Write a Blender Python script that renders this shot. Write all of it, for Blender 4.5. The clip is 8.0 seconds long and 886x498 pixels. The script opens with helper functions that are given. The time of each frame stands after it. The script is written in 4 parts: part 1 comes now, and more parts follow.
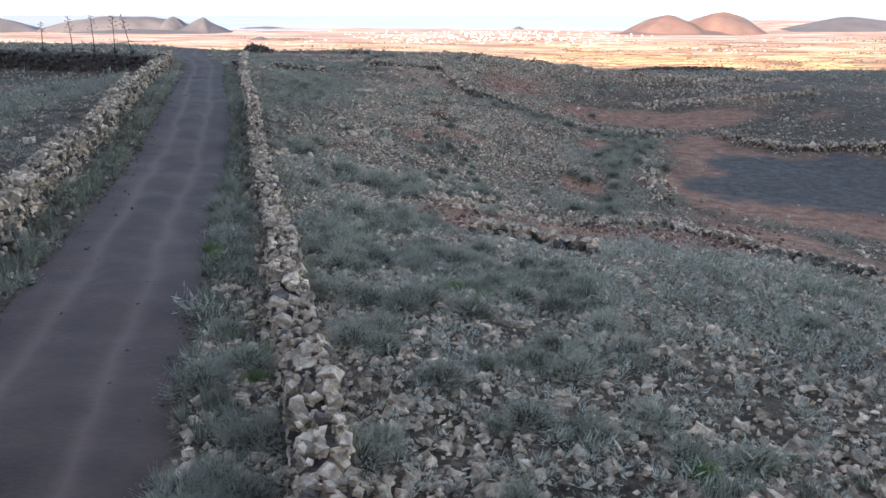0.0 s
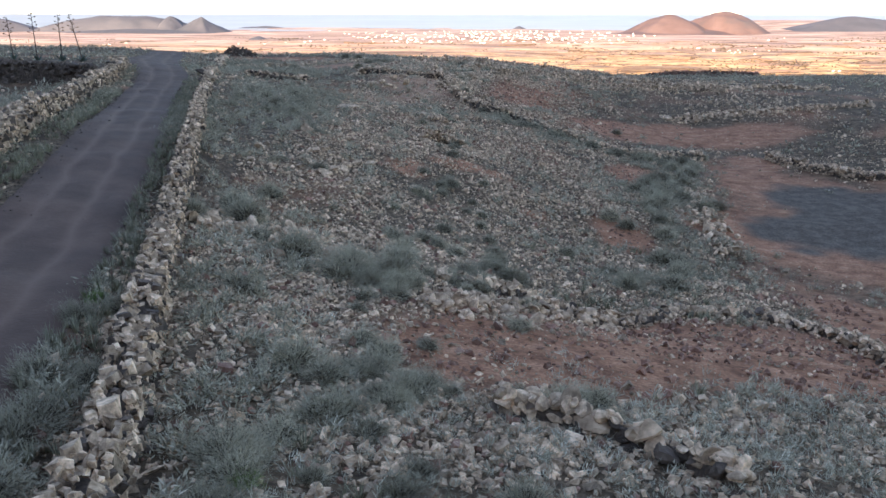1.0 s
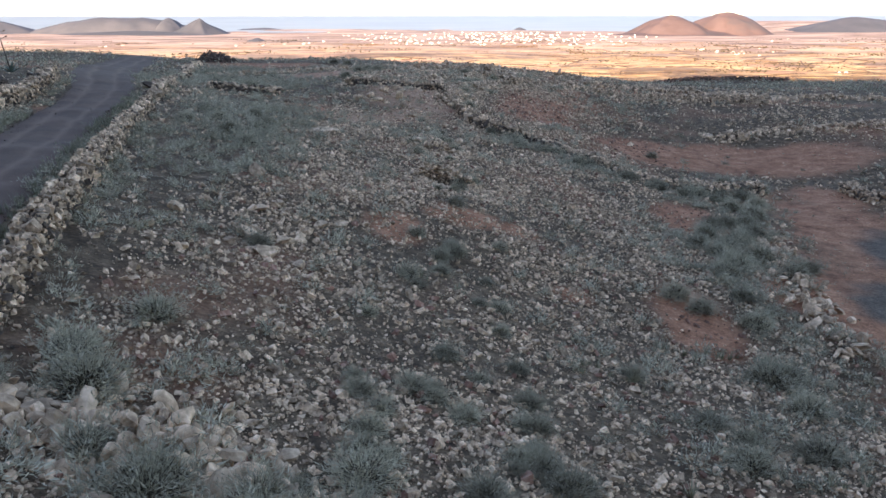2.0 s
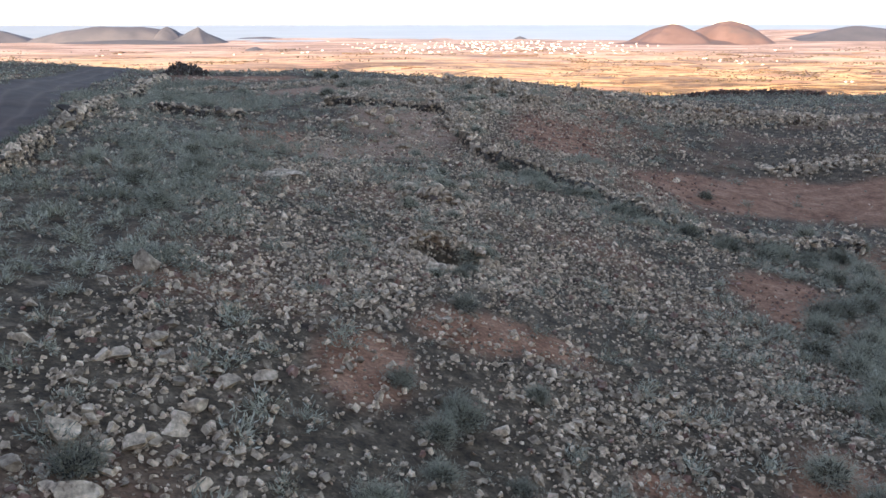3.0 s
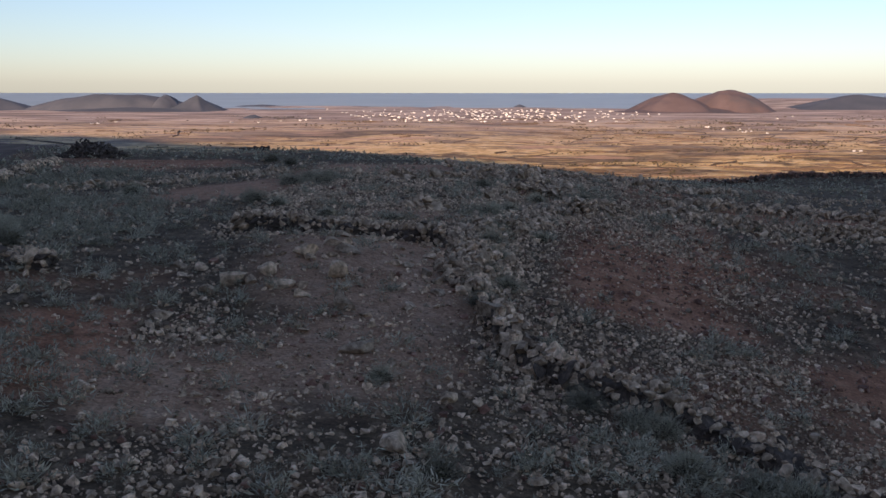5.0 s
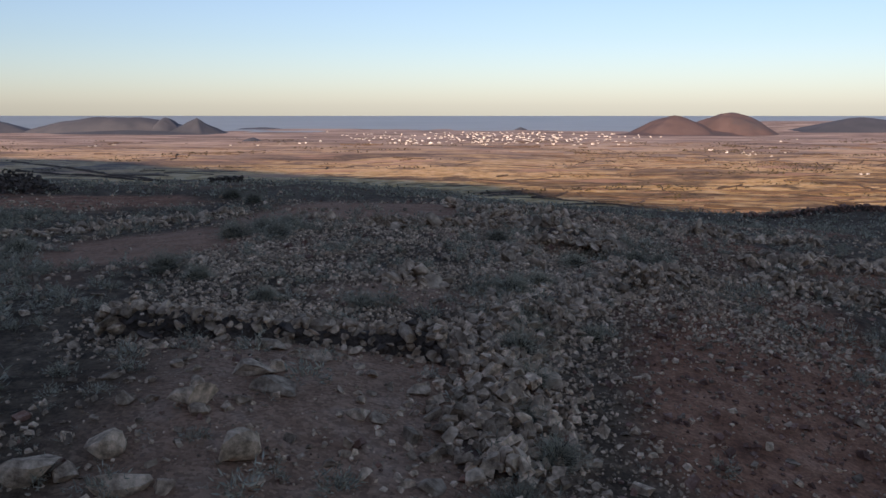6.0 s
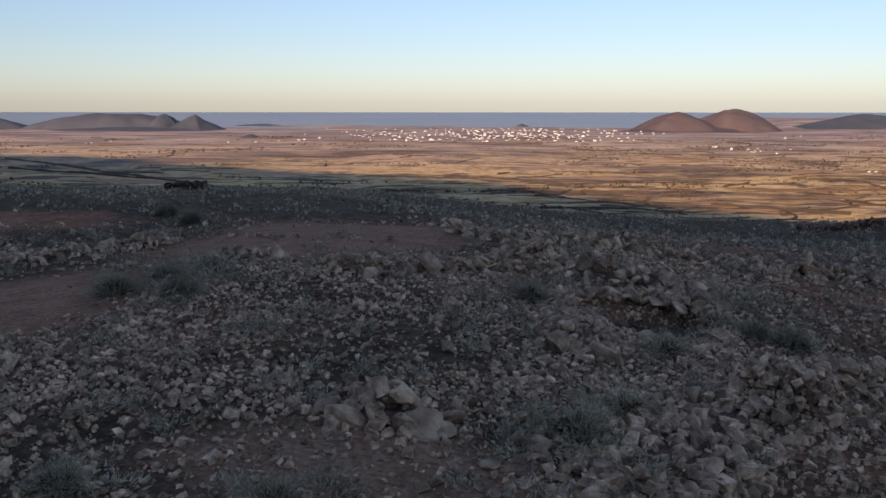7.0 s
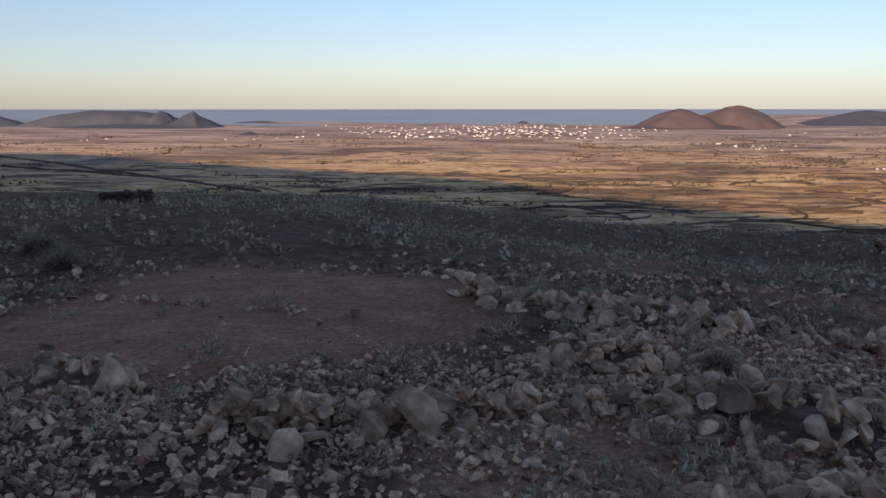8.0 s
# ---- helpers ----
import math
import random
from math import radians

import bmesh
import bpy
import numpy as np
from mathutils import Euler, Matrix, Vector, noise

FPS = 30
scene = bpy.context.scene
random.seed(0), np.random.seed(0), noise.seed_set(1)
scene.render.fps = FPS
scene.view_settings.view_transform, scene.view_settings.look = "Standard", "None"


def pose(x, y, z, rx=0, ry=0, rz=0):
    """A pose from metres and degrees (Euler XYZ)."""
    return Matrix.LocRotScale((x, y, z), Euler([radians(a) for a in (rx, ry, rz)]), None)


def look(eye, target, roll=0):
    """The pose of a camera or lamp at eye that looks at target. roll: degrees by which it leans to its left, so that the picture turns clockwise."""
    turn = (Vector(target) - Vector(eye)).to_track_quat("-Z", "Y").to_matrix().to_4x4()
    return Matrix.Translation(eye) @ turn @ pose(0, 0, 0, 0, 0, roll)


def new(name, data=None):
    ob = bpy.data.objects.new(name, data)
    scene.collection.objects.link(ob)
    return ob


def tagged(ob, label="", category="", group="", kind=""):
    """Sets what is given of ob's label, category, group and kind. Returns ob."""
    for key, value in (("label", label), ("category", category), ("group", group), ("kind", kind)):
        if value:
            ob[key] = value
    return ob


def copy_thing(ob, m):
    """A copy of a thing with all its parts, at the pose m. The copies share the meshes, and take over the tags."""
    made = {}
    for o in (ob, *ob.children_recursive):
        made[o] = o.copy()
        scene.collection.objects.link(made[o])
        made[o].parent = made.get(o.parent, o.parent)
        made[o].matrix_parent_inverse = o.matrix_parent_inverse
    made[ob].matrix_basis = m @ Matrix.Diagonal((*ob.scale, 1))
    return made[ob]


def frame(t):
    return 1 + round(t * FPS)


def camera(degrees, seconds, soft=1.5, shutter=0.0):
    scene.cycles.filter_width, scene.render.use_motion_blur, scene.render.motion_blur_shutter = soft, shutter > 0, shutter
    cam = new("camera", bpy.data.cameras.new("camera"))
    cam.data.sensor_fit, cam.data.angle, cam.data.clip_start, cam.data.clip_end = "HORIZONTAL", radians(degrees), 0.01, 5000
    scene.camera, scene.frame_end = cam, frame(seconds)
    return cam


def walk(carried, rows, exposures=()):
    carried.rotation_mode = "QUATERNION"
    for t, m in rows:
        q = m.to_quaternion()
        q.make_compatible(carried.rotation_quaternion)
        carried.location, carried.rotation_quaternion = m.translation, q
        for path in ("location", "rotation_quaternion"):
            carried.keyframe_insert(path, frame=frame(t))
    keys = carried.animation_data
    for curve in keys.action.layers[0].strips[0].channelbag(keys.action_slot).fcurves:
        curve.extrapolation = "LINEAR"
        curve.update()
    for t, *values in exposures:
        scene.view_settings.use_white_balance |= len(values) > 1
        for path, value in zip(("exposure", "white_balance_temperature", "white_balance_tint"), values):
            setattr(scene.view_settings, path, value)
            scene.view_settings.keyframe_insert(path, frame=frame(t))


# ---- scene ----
# The camera: a drone on a straight, slightly sinking line. Rows: seconds, x, y, z, yaw, pitch, roll.
cam = camera(53.38, 8.0)
ROWS = [
    (0.0, 0.00, 0.00, 10.40, 0.00, -15.51, 0.03),
    (0.5, -0.03, 7.11, 10.36, 0.00, -15.52, 0.03),
    (1.0, -0.05, 14.49, 10.32, 0.01, -15.54, 0.04),
    (1.5, -0.06, 21.94, 10.24, 0.03, -15.50, -0.05),
    (3.0, -0.11, 44.78, 9.63, 0.04, -14.91, -0.07),
    (3.5, -0.13, 52.34, 9.49, 0.03, -13.39, -0.09),
    (4.0, -0.16, 60.05, 9.36, -0.02, -12.51, -0.00),
    (4.5, -0.19, 67.88, 9.21, -0.03, -11.74, 0.03),
    (6.0, -0.13, 90.18, 8.81, 0.04, -9.22, 0.01),
    (6.5, -0.14, 97.61, 8.61, 0.06, -9.33, 0.03),
    (7.0, -0.17, 104.92, 8.39, 0.07, -9.44, 0.03),
    (7.5, -0.23, 112.34, 8.17, 0.06, -9.54, 0.02),
    (8.0, -0.23, 120.00, 7.92, 0.09, -9.63, -0.02),
]
EXPOSURES = [(0.0, 2.36, 6350, 16), (0.7, 2.3, 6350, 16), (1.5, 2.12, 6350, 16), (2.9, 2.14, 6400, 16), (3.4, 1.9, 6450, 16.5), (4.0, 1.19, 6300, 18.5), (4.5, 0.87, 6020, 20.5), (5.8, 0.43, 5980, 21), (8.0, 0.43, 5980, 21)]
walk(cam, [(t, pose(x, y, z, 90 + pitch, 0, yaw) @ pose(0, 0, 0, 0, 0, roll)) for t, x, y, z, yaw, pitch, roll in ROWS], EXPOSURES)

# ---- world and sun: a low sun behind a hill leaves the near slope in shade ----
SUN_AZIMUTH, SUN_HEIGHT = 200.0, 14.0
world = bpy.data.worlds.new("world")
scene.world = world
world.use_nodes = True
sky = world.node_tree.nodes.new("ShaderNodeTexSky")
sky.sky_type = "NISHITA"
sky.sun_disc = False
sky.sun_elevation, sky.sun_rotation = radians(SUN_HEIGHT), radians(SUN_AZIMUTH)
sky.air_density, sky.dust_density, sky.ozone_density = 1.0, 0.3, 3.0
backing = world.node_tree.nodes["Background"]
backing.inputs[1].default_value = 0.094
calm = world.node_tree.nodes.new("ShaderNodeHueSaturation")
calm.inputs["Saturation"].default_value = 0.83
world.node_tree.links.new(sky.outputs[0], calm.inputs["Color"])
world.node_tree.links.new(calm.outputs[0], backing.inputs[0])
sun = new("sun", bpy.data.lights.new("sun", "SUN"))
sun.data.energy, sun.data.angle, sun.data.color = 5.0, radians(0.6), (1.0, 0.67, 0.38)
sun_way = Vector((math.sin(radians(SUN_AZIMUTH)) * math.cos(radians(SUN_HEIGHT)),
                  math.cos(radians(SUN_AZIMUTH)) * math.cos(radians(SUN_HEIGHT)), math.sin(radians(SUN_HEIGHT))))
sun.matrix_world = look(sun_way * 500, (0, 0, 0))


# ---- materials ----
def material(name, colors, scale, rough=0.9, bump=0.3, bump_scale=None, vary="", spread=0.25, spec=0.3):
    """Mottled matter: colours mixed by two scales of noise, with a fine relief. vary: island or object, for a shade of its own."""
    m = bpy.data.materials.new(name)
    m.use_nodes = True
    nt = m.node_tree
    n, link = nt.nodes, nt.links.new
    bsdf = n["Principled BSDF"]
    bsdf.inputs["Roughness"].default_value = rough
    bsdf.inputs["Specular IOR Level"].default_value = spec
    place = n.new("ShaderNodeNewGeometry" if vary != "object" else "ShaderNodeTexCoord")
    where = place.outputs["Position"] if vary != "object" else place.outputs["Object"]
    noise_a = n.new("ShaderNodeTexNoise")
    noise_a.inputs["Scale"].default_value, noise_a.inputs["Detail"].default_value = scale, 6
    noise_a.inputs["Roughness"].default_value = 0.65
    link(where, noise_a.inputs["Vector"])
    ramp = n.new("ShaderNodeValToRGB")
    while len(ramp.color_ramp.elements) < len(colors):
        ramp.color_ramp.elements.new(0.5)
    for i, (e, c) in enumerate(zip(ramp.color_ramp.elements, colors)):
        e.position = 0.3 + 0.4 * i / max(1, len(colors) - 1)
        e.color = (*c, 1)
    link(noise_a.outputs["Fac"], ramp.inputs["Fac"])
    shade = ramp.outputs["Color"]
    if vary:
        source = place.outputs["Random Per Island"] if vary == "island" else n.new("ShaderNodeObjectInfo").outputs["Random"]
        span = n.new("ShaderNodeMapRange")
        span.inputs["To Min"].default_value, span.inputs["To Max"].default_value = 1 - spread, 1 + spread
        link(source, span.inputs["Value"])
        hsv = n.new("ShaderNodeHueSaturation")
        link(span.outputs["Result"], hsv.inputs["Value"])
        link(shade, hsv.inputs["Color"])
        shade = hsv.outputs["Color"]
    link(shade, bsdf.inputs["Base Color"])
    if bump:
        noise_b = n.new("ShaderNodeTexNoise")
        noise_b.inputs["Scale"].default_value, noise_b.inputs["Detail"].default_value = bump_scale or scale * 6, 5
        link(where, noise_b.inputs["Vector"])
        relief = n.new("ShaderNodeBump")
        relief.inputs["Strength"].default_value, relief.inputs["Distance"].default_value = bump, 0.05
        link(noise_b.outputs["Fac"], relief.inputs["Height"])
        link(relief.outputs["Normal"], bsdf.inputs["Normal"])
    return m


STONE = [(0.13, 0.082, 0.05), (0.5, 0.35, 0.222), (0.86, 0.64, 0.43)]
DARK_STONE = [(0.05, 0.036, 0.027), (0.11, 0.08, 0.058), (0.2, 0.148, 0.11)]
RED_STONE = [(0.14, 0.062, 0.04), (0.26, 0.137, 0.09), (0.44, 0.29, 0.21)]
m_stones = material("lichened_lava_stones", STONE, 5.0, bump=0.5, bump_scale=22, vary="island", spread=0.55)
m_stone = material("lichened_lava_stone", STONE, 1.2, bump=0.5, bump_scale=6, vary="object", spread=0.35)
m_boulder = material("weathered_lava_block", STONE, 4.0, bump=0.7, bump_scale=28, vary="object", spread=0.3)
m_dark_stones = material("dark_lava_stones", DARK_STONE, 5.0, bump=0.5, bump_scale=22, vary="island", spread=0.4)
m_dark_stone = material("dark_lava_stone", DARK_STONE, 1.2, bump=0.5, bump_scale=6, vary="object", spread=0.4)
m_red_stones = material("rusty_lava_stones", RED_STONE, 5.0, bump=0.5, bump_scale=22, vary="island", spread=0.4)
m_rubble = material("earthy_rubble", [(0.07, 0.042, 0.029), (0.15, 0.092, 0.063), (0.26, 0.175, 0.122)], 3.0, bump=0.9, bump_scale=11)
# rubble core in dark stone colours, so the gaps of a wall look shaded
m_core = material("shade_dark_core_rubble", DARK_STONE, 7.0, bump=0.8, bump_scale=14)
m_scrub = material("grey_green_twigs", [(0.235, 0.21, 0.145), (0.39, 0.345, 0.24), (0.53, 0.465, 0.335)], 0.35, rough=0.8, bump=0, vary="island", spread=0.45)
m_shrub = material("grey_green_shrub_twigs", [(0.275, 0.245, 0.165), (0.41, 0.362, 0.25), (0.52, 0.452, 0.32)], 1.5, rough=0.8, bump=0, vary="object", spread=0.3)
m_green = material("fresh_green_leaves", [(0.1, 0.16, 0.05), (0.2, 0.28, 0.08), (0.3, 0.34, 0.12)], 2.0, rough=0.7, bump=0, vary="object", spread=0.25)
m_straw = material("pale_dry_tufts", [(0.36, 0.33, 0.24), (0.48, 0.44, 0.325), (0.6, 0.55, 0.42)], 0.6, rough=0.8, bump=0, vary="island", spread=0.4)
m_wood = material("brown_shrub_stems", [(0.045, 0.035, 0.025), (0.085, 0.066, 0.047)], 4.0, rough=0.85, bump=0)
m_grass = material("dry_grass_blades", [(0.17, 0.155, 0.1), (0.27, 0.25, 0.16), (0.37, 0.335, 0.225)], 0.5, rough=0.8, bump=0, vary="island", spread=0.4)
m_plain_scrub = material("dark_plain_scrub", [(0.04, 0.038, 0.022), (0.07, 0.062, 0.036), (0.1, 0.088, 0.05)], 0.05, bump=0, vary="island", spread=0.3)
m_stalk = material("dry_agave_stalk", [(0.07, 0.055, 0.04), (0.13, 0.1, 0.075)], 3.0, bump=0.2)
m_agave = material("agave_leaves", [(0.07, 0.095, 0.07), (0.12, 0.15, 0.12)], 2.0, rough=0.6, bump=0.1)
m_white = material("white_render", [(0.5, 0.5, 0.5), (0.72, 0.72, 0.72)], 0.3, bump=0.1, vary="object", spread=0.35)
m_window = material("dark_window_glass", [(0.03, 0.03, 0.035), (0.06, 0.06, 0.07)], 0.5, rough=0.2, bump=0)
# hill soils with aerial haze painted in: base colours shifted to blue and mauve
m_hill = material("hazed_hill_soil", [(0.064, 0.078, 0.1), (0.088, 0.1, 0.126), (0.12, 0.13, 0.155)], 0.012, bump=0.6, bump_scale=0.15)
m_red_hill = material("hazed_red_hill_soil", [(0.085, 0.085, 0.1), (0.13, 0.098, 0.1), (0.17, 0.13, 0.13)], 0.012, bump=0.6, bump_scale=0.15)
m_track = material("packed_track_dirt", [(0.06, 0.036, 0.025), (0.1, 0.06, 0.041), (0.15, 0.092, 0.063)], 0.45, bump=0.5, bump_scale=9)


def ground_material():
    """Dusty hillside earth; the soil attribute says where red earth, black cinder and pale dust lie, and where the far plain begins."""
    m = bpy.data.materials.new("hillside_earth")
    m.use_nodes = True
    nt = m.node_tree
    n, link = nt.nodes, nt.links.new
    bsdf = n["Principled BSDF"]
    bsdf.inputs["Roughness"].default_value, bsdf.inputs["Specular IOR Level"].default_value = 0.95, 0.2
    where = n.new("ShaderNodeNewGeometry").outputs["Position"]

    def mottle(scale, colors, low=0.32, high=0.68, stretch=None, detail=8):
        src = where
        if stretch:
            sc = n.new("ShaderNodeMapping")
            sc.inputs["Scale"].default_value = stretch
            link(where, sc.inputs["Vector"])
            src = sc.outputs["Vector"]
        t = n.new("ShaderNodeTexNoise")
        t.inputs["Scale"].default_value, t.inputs["Detail"].default_value, t.inputs["Roughness"].default_value = scale, detail, 0.68 if detail > 4 else 0.5
        link(src, t.inputs["Vector"])
        r = n.new("ShaderNodeValToRGB")
        while len(r.color_ramp.elements) < len(colors):
            r.color_ramp.elements.new(0.5)
        for i, (e, c) in enumerate(zip(r.color_ramp.elements, colors)):
            e.position = low + (high - low) * i / (len(colors) - 1)
            e.color = (*c, 1)
        link(t.outputs["Fac"], r.inputs["Fac"])
        return r.outputs["Color"]

    def mix(fac, a, b):
        x = n.new("ShaderNodeMix")
        x.data_type = "RGBA"
        link(fac, x.inputs[0]), link(a, x.inputs[6]), link(b, x.inputs[7])
        return x.outputs[2]

    att = n.new("ShaderNodeAttribute")
    att.attribute_name = "soil"
    parts = n.new("ShaderNodeSeparateColor")
    link(att.outputs["Color"], parts.inputs["Color"])
    earth = mottle(1.6, [(0.045, 0.03, 0.018), (0.09, 0.06, 0.035), (0.155, 0.105, 0.062), (0.27, 0.185, 0.115)])
    red = mottle(0.9, [(0.18, 0.078, 0.042), (0.36, 0.168, 0.09), (0.49, 0.26, 0.152)])
    cinder = mottle(1.2, [(0.08, 0.061, 0.045), (0.125, 0.096, 0.071), (0.18, 0.138, 0.104)])
    pale = mottle(1.1, [(0.38, 0.205, 0.12), (0.54, 0.315, 0.19), (0.66, 0.43, 0.285)])
    grassy = mottle(0.08, [(0.36, 0.22, 0.085), (0.66, 0.44, 0.18), (0.8, 0.6, 0.33)], 0.36, 0.6)
    lava = mottle(0.1, [(0.05, 0.035, 0.025), (0.12, 0.08, 0.05), (0.24, 0.16, 0.09)], 0.38, 0.62)
    plain = mix(mottle(0.009, [(0, 0, 0), (0.1, 0.1, 0.1), (0.85, 0.85, 0.85)], 0.46, 0.62, (0.6, 1.3, 1), 4), grassy, lava)
    plain = mix(mottle(0.03, [(0, 0, 0), (0.92, 0.92, 0.92)], 0.518, 0.552, (0.5, 1.5, 1), 5), plain, lava)
    plain = mix(mottle(0.022, [(0, 0, 0), (0.8, 0.8, 0.8)], 0.61, 0.64, (0.45, 1.5, 1), 3), plain, pale)
    # distance haze painted into the plain: mauve-grey takes over from y 850 to 1450
    far_haze = mottle(0.014, [(0.2, 0.165, 0.16), (0.43, 0.335, 0.3), (0.62, 0.51, 0.44)], 0.4, 0.6, (0.5, 1.5, 1))
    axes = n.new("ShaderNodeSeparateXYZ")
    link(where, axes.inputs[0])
    haze_zone = n.new("ShaderNodeMapRange")
    haze_zone.inputs["From Min"].default_value, haze_zone.inputs["From Max"].default_value, haze_zone.inputs["To Max"].default_value = 850, 1450, 0.88
    link(axes.outputs["Y"], haze_zone.inputs["Value"])
    plain = mix(haze_zone.outputs["Result"], plain, far_haze)
    c = mix(parts.outputs["Red"], earth, red)
    c = mix(parts.outputs["Green"], c, cinder)
    c = mix(parts.outputs["Blue"], c, pale)
    grit = n.new("ShaderNodeTexVoronoi")                   # gravel too small to build
    grit.inputs["Scale"].default_value = 13
    link(where, grit.inputs["Vector"])
    tone = n.new("ShaderNodeSeparateColor")
    link(grit.outputs["Color"], tone.inputs["Color"])
    span = n.new("ShaderNodeMapRange")
    span.inputs["To Min"].default_value, span.inputs["To Max"].default_value = 0.72, 1.32
    link(tone.outputs["Red"], span.inputs["Value"])
    gravelly = n.new("ShaderNodeHueSaturation")
    link(span.outputs["Result"], gravelly.inputs["Value"]), link(c, gravelly.inputs["Color"])
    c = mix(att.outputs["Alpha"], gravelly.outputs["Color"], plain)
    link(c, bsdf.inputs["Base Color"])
    fine = n.new("ShaderNodeTexNoise")
    fine.inputs["Scale"].default_value, fine.inputs["Detail"].default_value, fine.inputs["Roughness"].default_value = 6, 8, 0.75
    link(where, fine.inputs["Vector"])
    relief = n.new("ShaderNodeBump")
    relief.inputs["Strength"].default_value, relief.inputs["Distance"].default_value = 0.7, 0.12
    link(fine.outputs["Fac"], relief.inputs["Height"])
    link(relief.outputs["Normal"], bsdf.inputs["Normal"])
    return m


def sea_material():
    m = material("calm_sea_water", [(0.24, 0.265, 0.27), (0.32, 0.34, 0.34)], 0.004, rough=0.4, bump=0.15, bump_scale=0.05, spec=0.4)
    return m


# ---- the lie of the land ----
def lattice(ix, iy, seed):
    h = (ix.astype(np.int64) * 374761393 + iy.astype(np.int64) * 668265263 + seed * 974634533) & 0x7FFFFFFF
    h = ((h ^ (h >> 13)) * 1274126177) & 0x7FFFFFFF
    return ((h ^ (h >> 16)) & 0xFFFF) / 65535.0


def ripple(x, y, size, seed=1):
    """Smooth value noise from -1 to 1, with bumps of the given size in metres."""
    x, y = np.asarray(x, float) / size, np.asarray(y, float) / size
    ix, iy = np.floor(x), np.floor(y)
    fx, fy = x - ix, y - iy
    fx, fy = fx * fx * (3 - 2 * fx), fy * fy * (3 - 2 * fy)
    a, b = lattice(ix, iy, seed), lattice(ix + 1, iy, seed)
    c, d = lattice(ix, iy + 1, seed), lattice(ix + 1, iy + 1, seed)
    return 2 * ((a + (b - a) * fx) * (1 - fy) + (c + (d - c) * fx) * fy) - 1


def smooth(a, b, v):
    u = np.clip((np.asarray(v, float) - a) / (b - a), 0, 1)
    return u * u * (3 - 2 * u)


# heights of broad swells, 19 m apart from left to right and 21 m apart along the flight
SWELLS = [
    [0.02, 0.21, 1.79, 1.01, 0.07, 0.00, 0.00],
    [0.71, 0.71, 2.81, 0.55, -0.28, -0.02, 0.00],
    [0.24, 1.04, 0.46, 0.70, -0.95, -0.27, -0.01],
    [0.83, 1.47, -1.51, -0.98, -1.27, -0.19, -0.01],
    [0.16, 0.61, 0.51, -0.80, -0.33, -0.19, -0.01],
    [1.27, -0.21, 0.55, -1.72, 0.93, 0.07, -0.01],
    [0.49, -1.00, 1.96, 0.39, 0.83, 0.99, -0.09],
    [-0.40, -0.11, 2.12, 0.84, 0.65, 0.36, 0.02],
    [-0.58, 0.28, 0.41, 0.57, 0.25, 0.40, 0.18],
    [-1.42, -0.38, -1.40, -1.75, -0.75, -0.43, -0.02],
]


# smaller rises and dips: centre, spread, height
RISES = [(12.5, 68, 6, 0.5), (0.5, 70.5, 4.5, 0.5), (5.5, 43, 2.5, -0.6), (-4.6, 108, 4.2, 0.5), (9, 122.5, 3, 0.35), (14.5, 123.5, 3.5, 0.6), (12.5, 51, 3, 0.45), (10.5, 110, 3.5, -0.4), (20, 121.5, 4, -0.3)]


def land(x, y):
    """The ground's height at a place (arrays or numbers)."""
    x, y = np.asarray(x, float), np.asarray(y, float)
    xc = np.clip(x, -60, 80)
    z = 0.5 - 0.44 * xc / 40 - 1.97 * np.tanh(xc / 15)
    for j, row in enumerate(SWELLS):
        for i, h in enumerate(row):
            z = z + h * np.exp(-((x + 40 - 19 * i - 9 * (j % 2)) ** 2 + (y + 5 - 21 * j) ** 2) / 277.0)
    z = z + 1.6 * np.exp(-((x + 55) / 26) ** 2 - ((y - 112) / 26) ** 2)      # raised field beyond the track
    z = z + 0.8 * np.exp(-((x - 46) / 16) ** 2 - ((y - 187) / 7) ** 2)       # rocky crest
    z = z - 4.5 * np.exp(-((x - 62) / 46) ** 2 - ((y - 226) / 22) ** 2)      # the slope falls away behind it
    for cx, cy, size, h in RISES:
        z = z + h * np.exp(-((x - cx) ** 2 + (y - cy) ** 2) / size ** 2)
    z = z + 0.07 * ripple(x, y, 2.3, 3) + 0.14 * ripple(x, y, 5.5, 4)
    z = z - 4.2 * np.exp(-((x + 48) / 38) ** 2 - ((y - 208) / 20) ** 2)      # the slope breaks off past the track
    z = z - 2.4 * np.exp(-(((x - 5.85) / 1.4) ** 2 + ((y - 129.3) / 1.35) ** 2) ** 2)   # pits inside the ruin
    z = z - 1.1 * np.exp(-(((x - 4.0) ** 2 + (y - 130.1) ** 2) / 0.36) ** 2)
    z = z - 1.9 * np.exp(-(((x - 0.1) ** 2 + (y - 76.9) ** 2) / 0.8) ** 2)              # pit of the stone shelter
    far = smooth(175, 475, y)
    floor = -60 + 16 * smooth(700, 1500, y) - 9 * smooth(2150, 2400, y) * (1 - smooth(350, 700, x) * (1 - smooth(2450, 2900, y)))
    floor = floor + 14 * smooth(420, 900, x) * smooth(1300, 2300, y) * (1 - smooth(2450, 2900, y))
    floor = floor + 1.6 * ripple(x, y, 160, 7) + 0.7 * ripple(x, y, 55, 8)
    return z * (1 - far) + floor * far


def ellipse(x, y, cx, cy, rx, ry, edge=0.25):
    wob = 0.22 * ripple(x, y, 4.0, 11) + 0.12 * ripple(x, y, 1.5, 12)
    d = np.sqrt(((x - cx) / rx) ** 2 + ((y - cy) / ry) ** 2) + wob
    return 1 - smooth(1 - edge, 1 + edge, d)


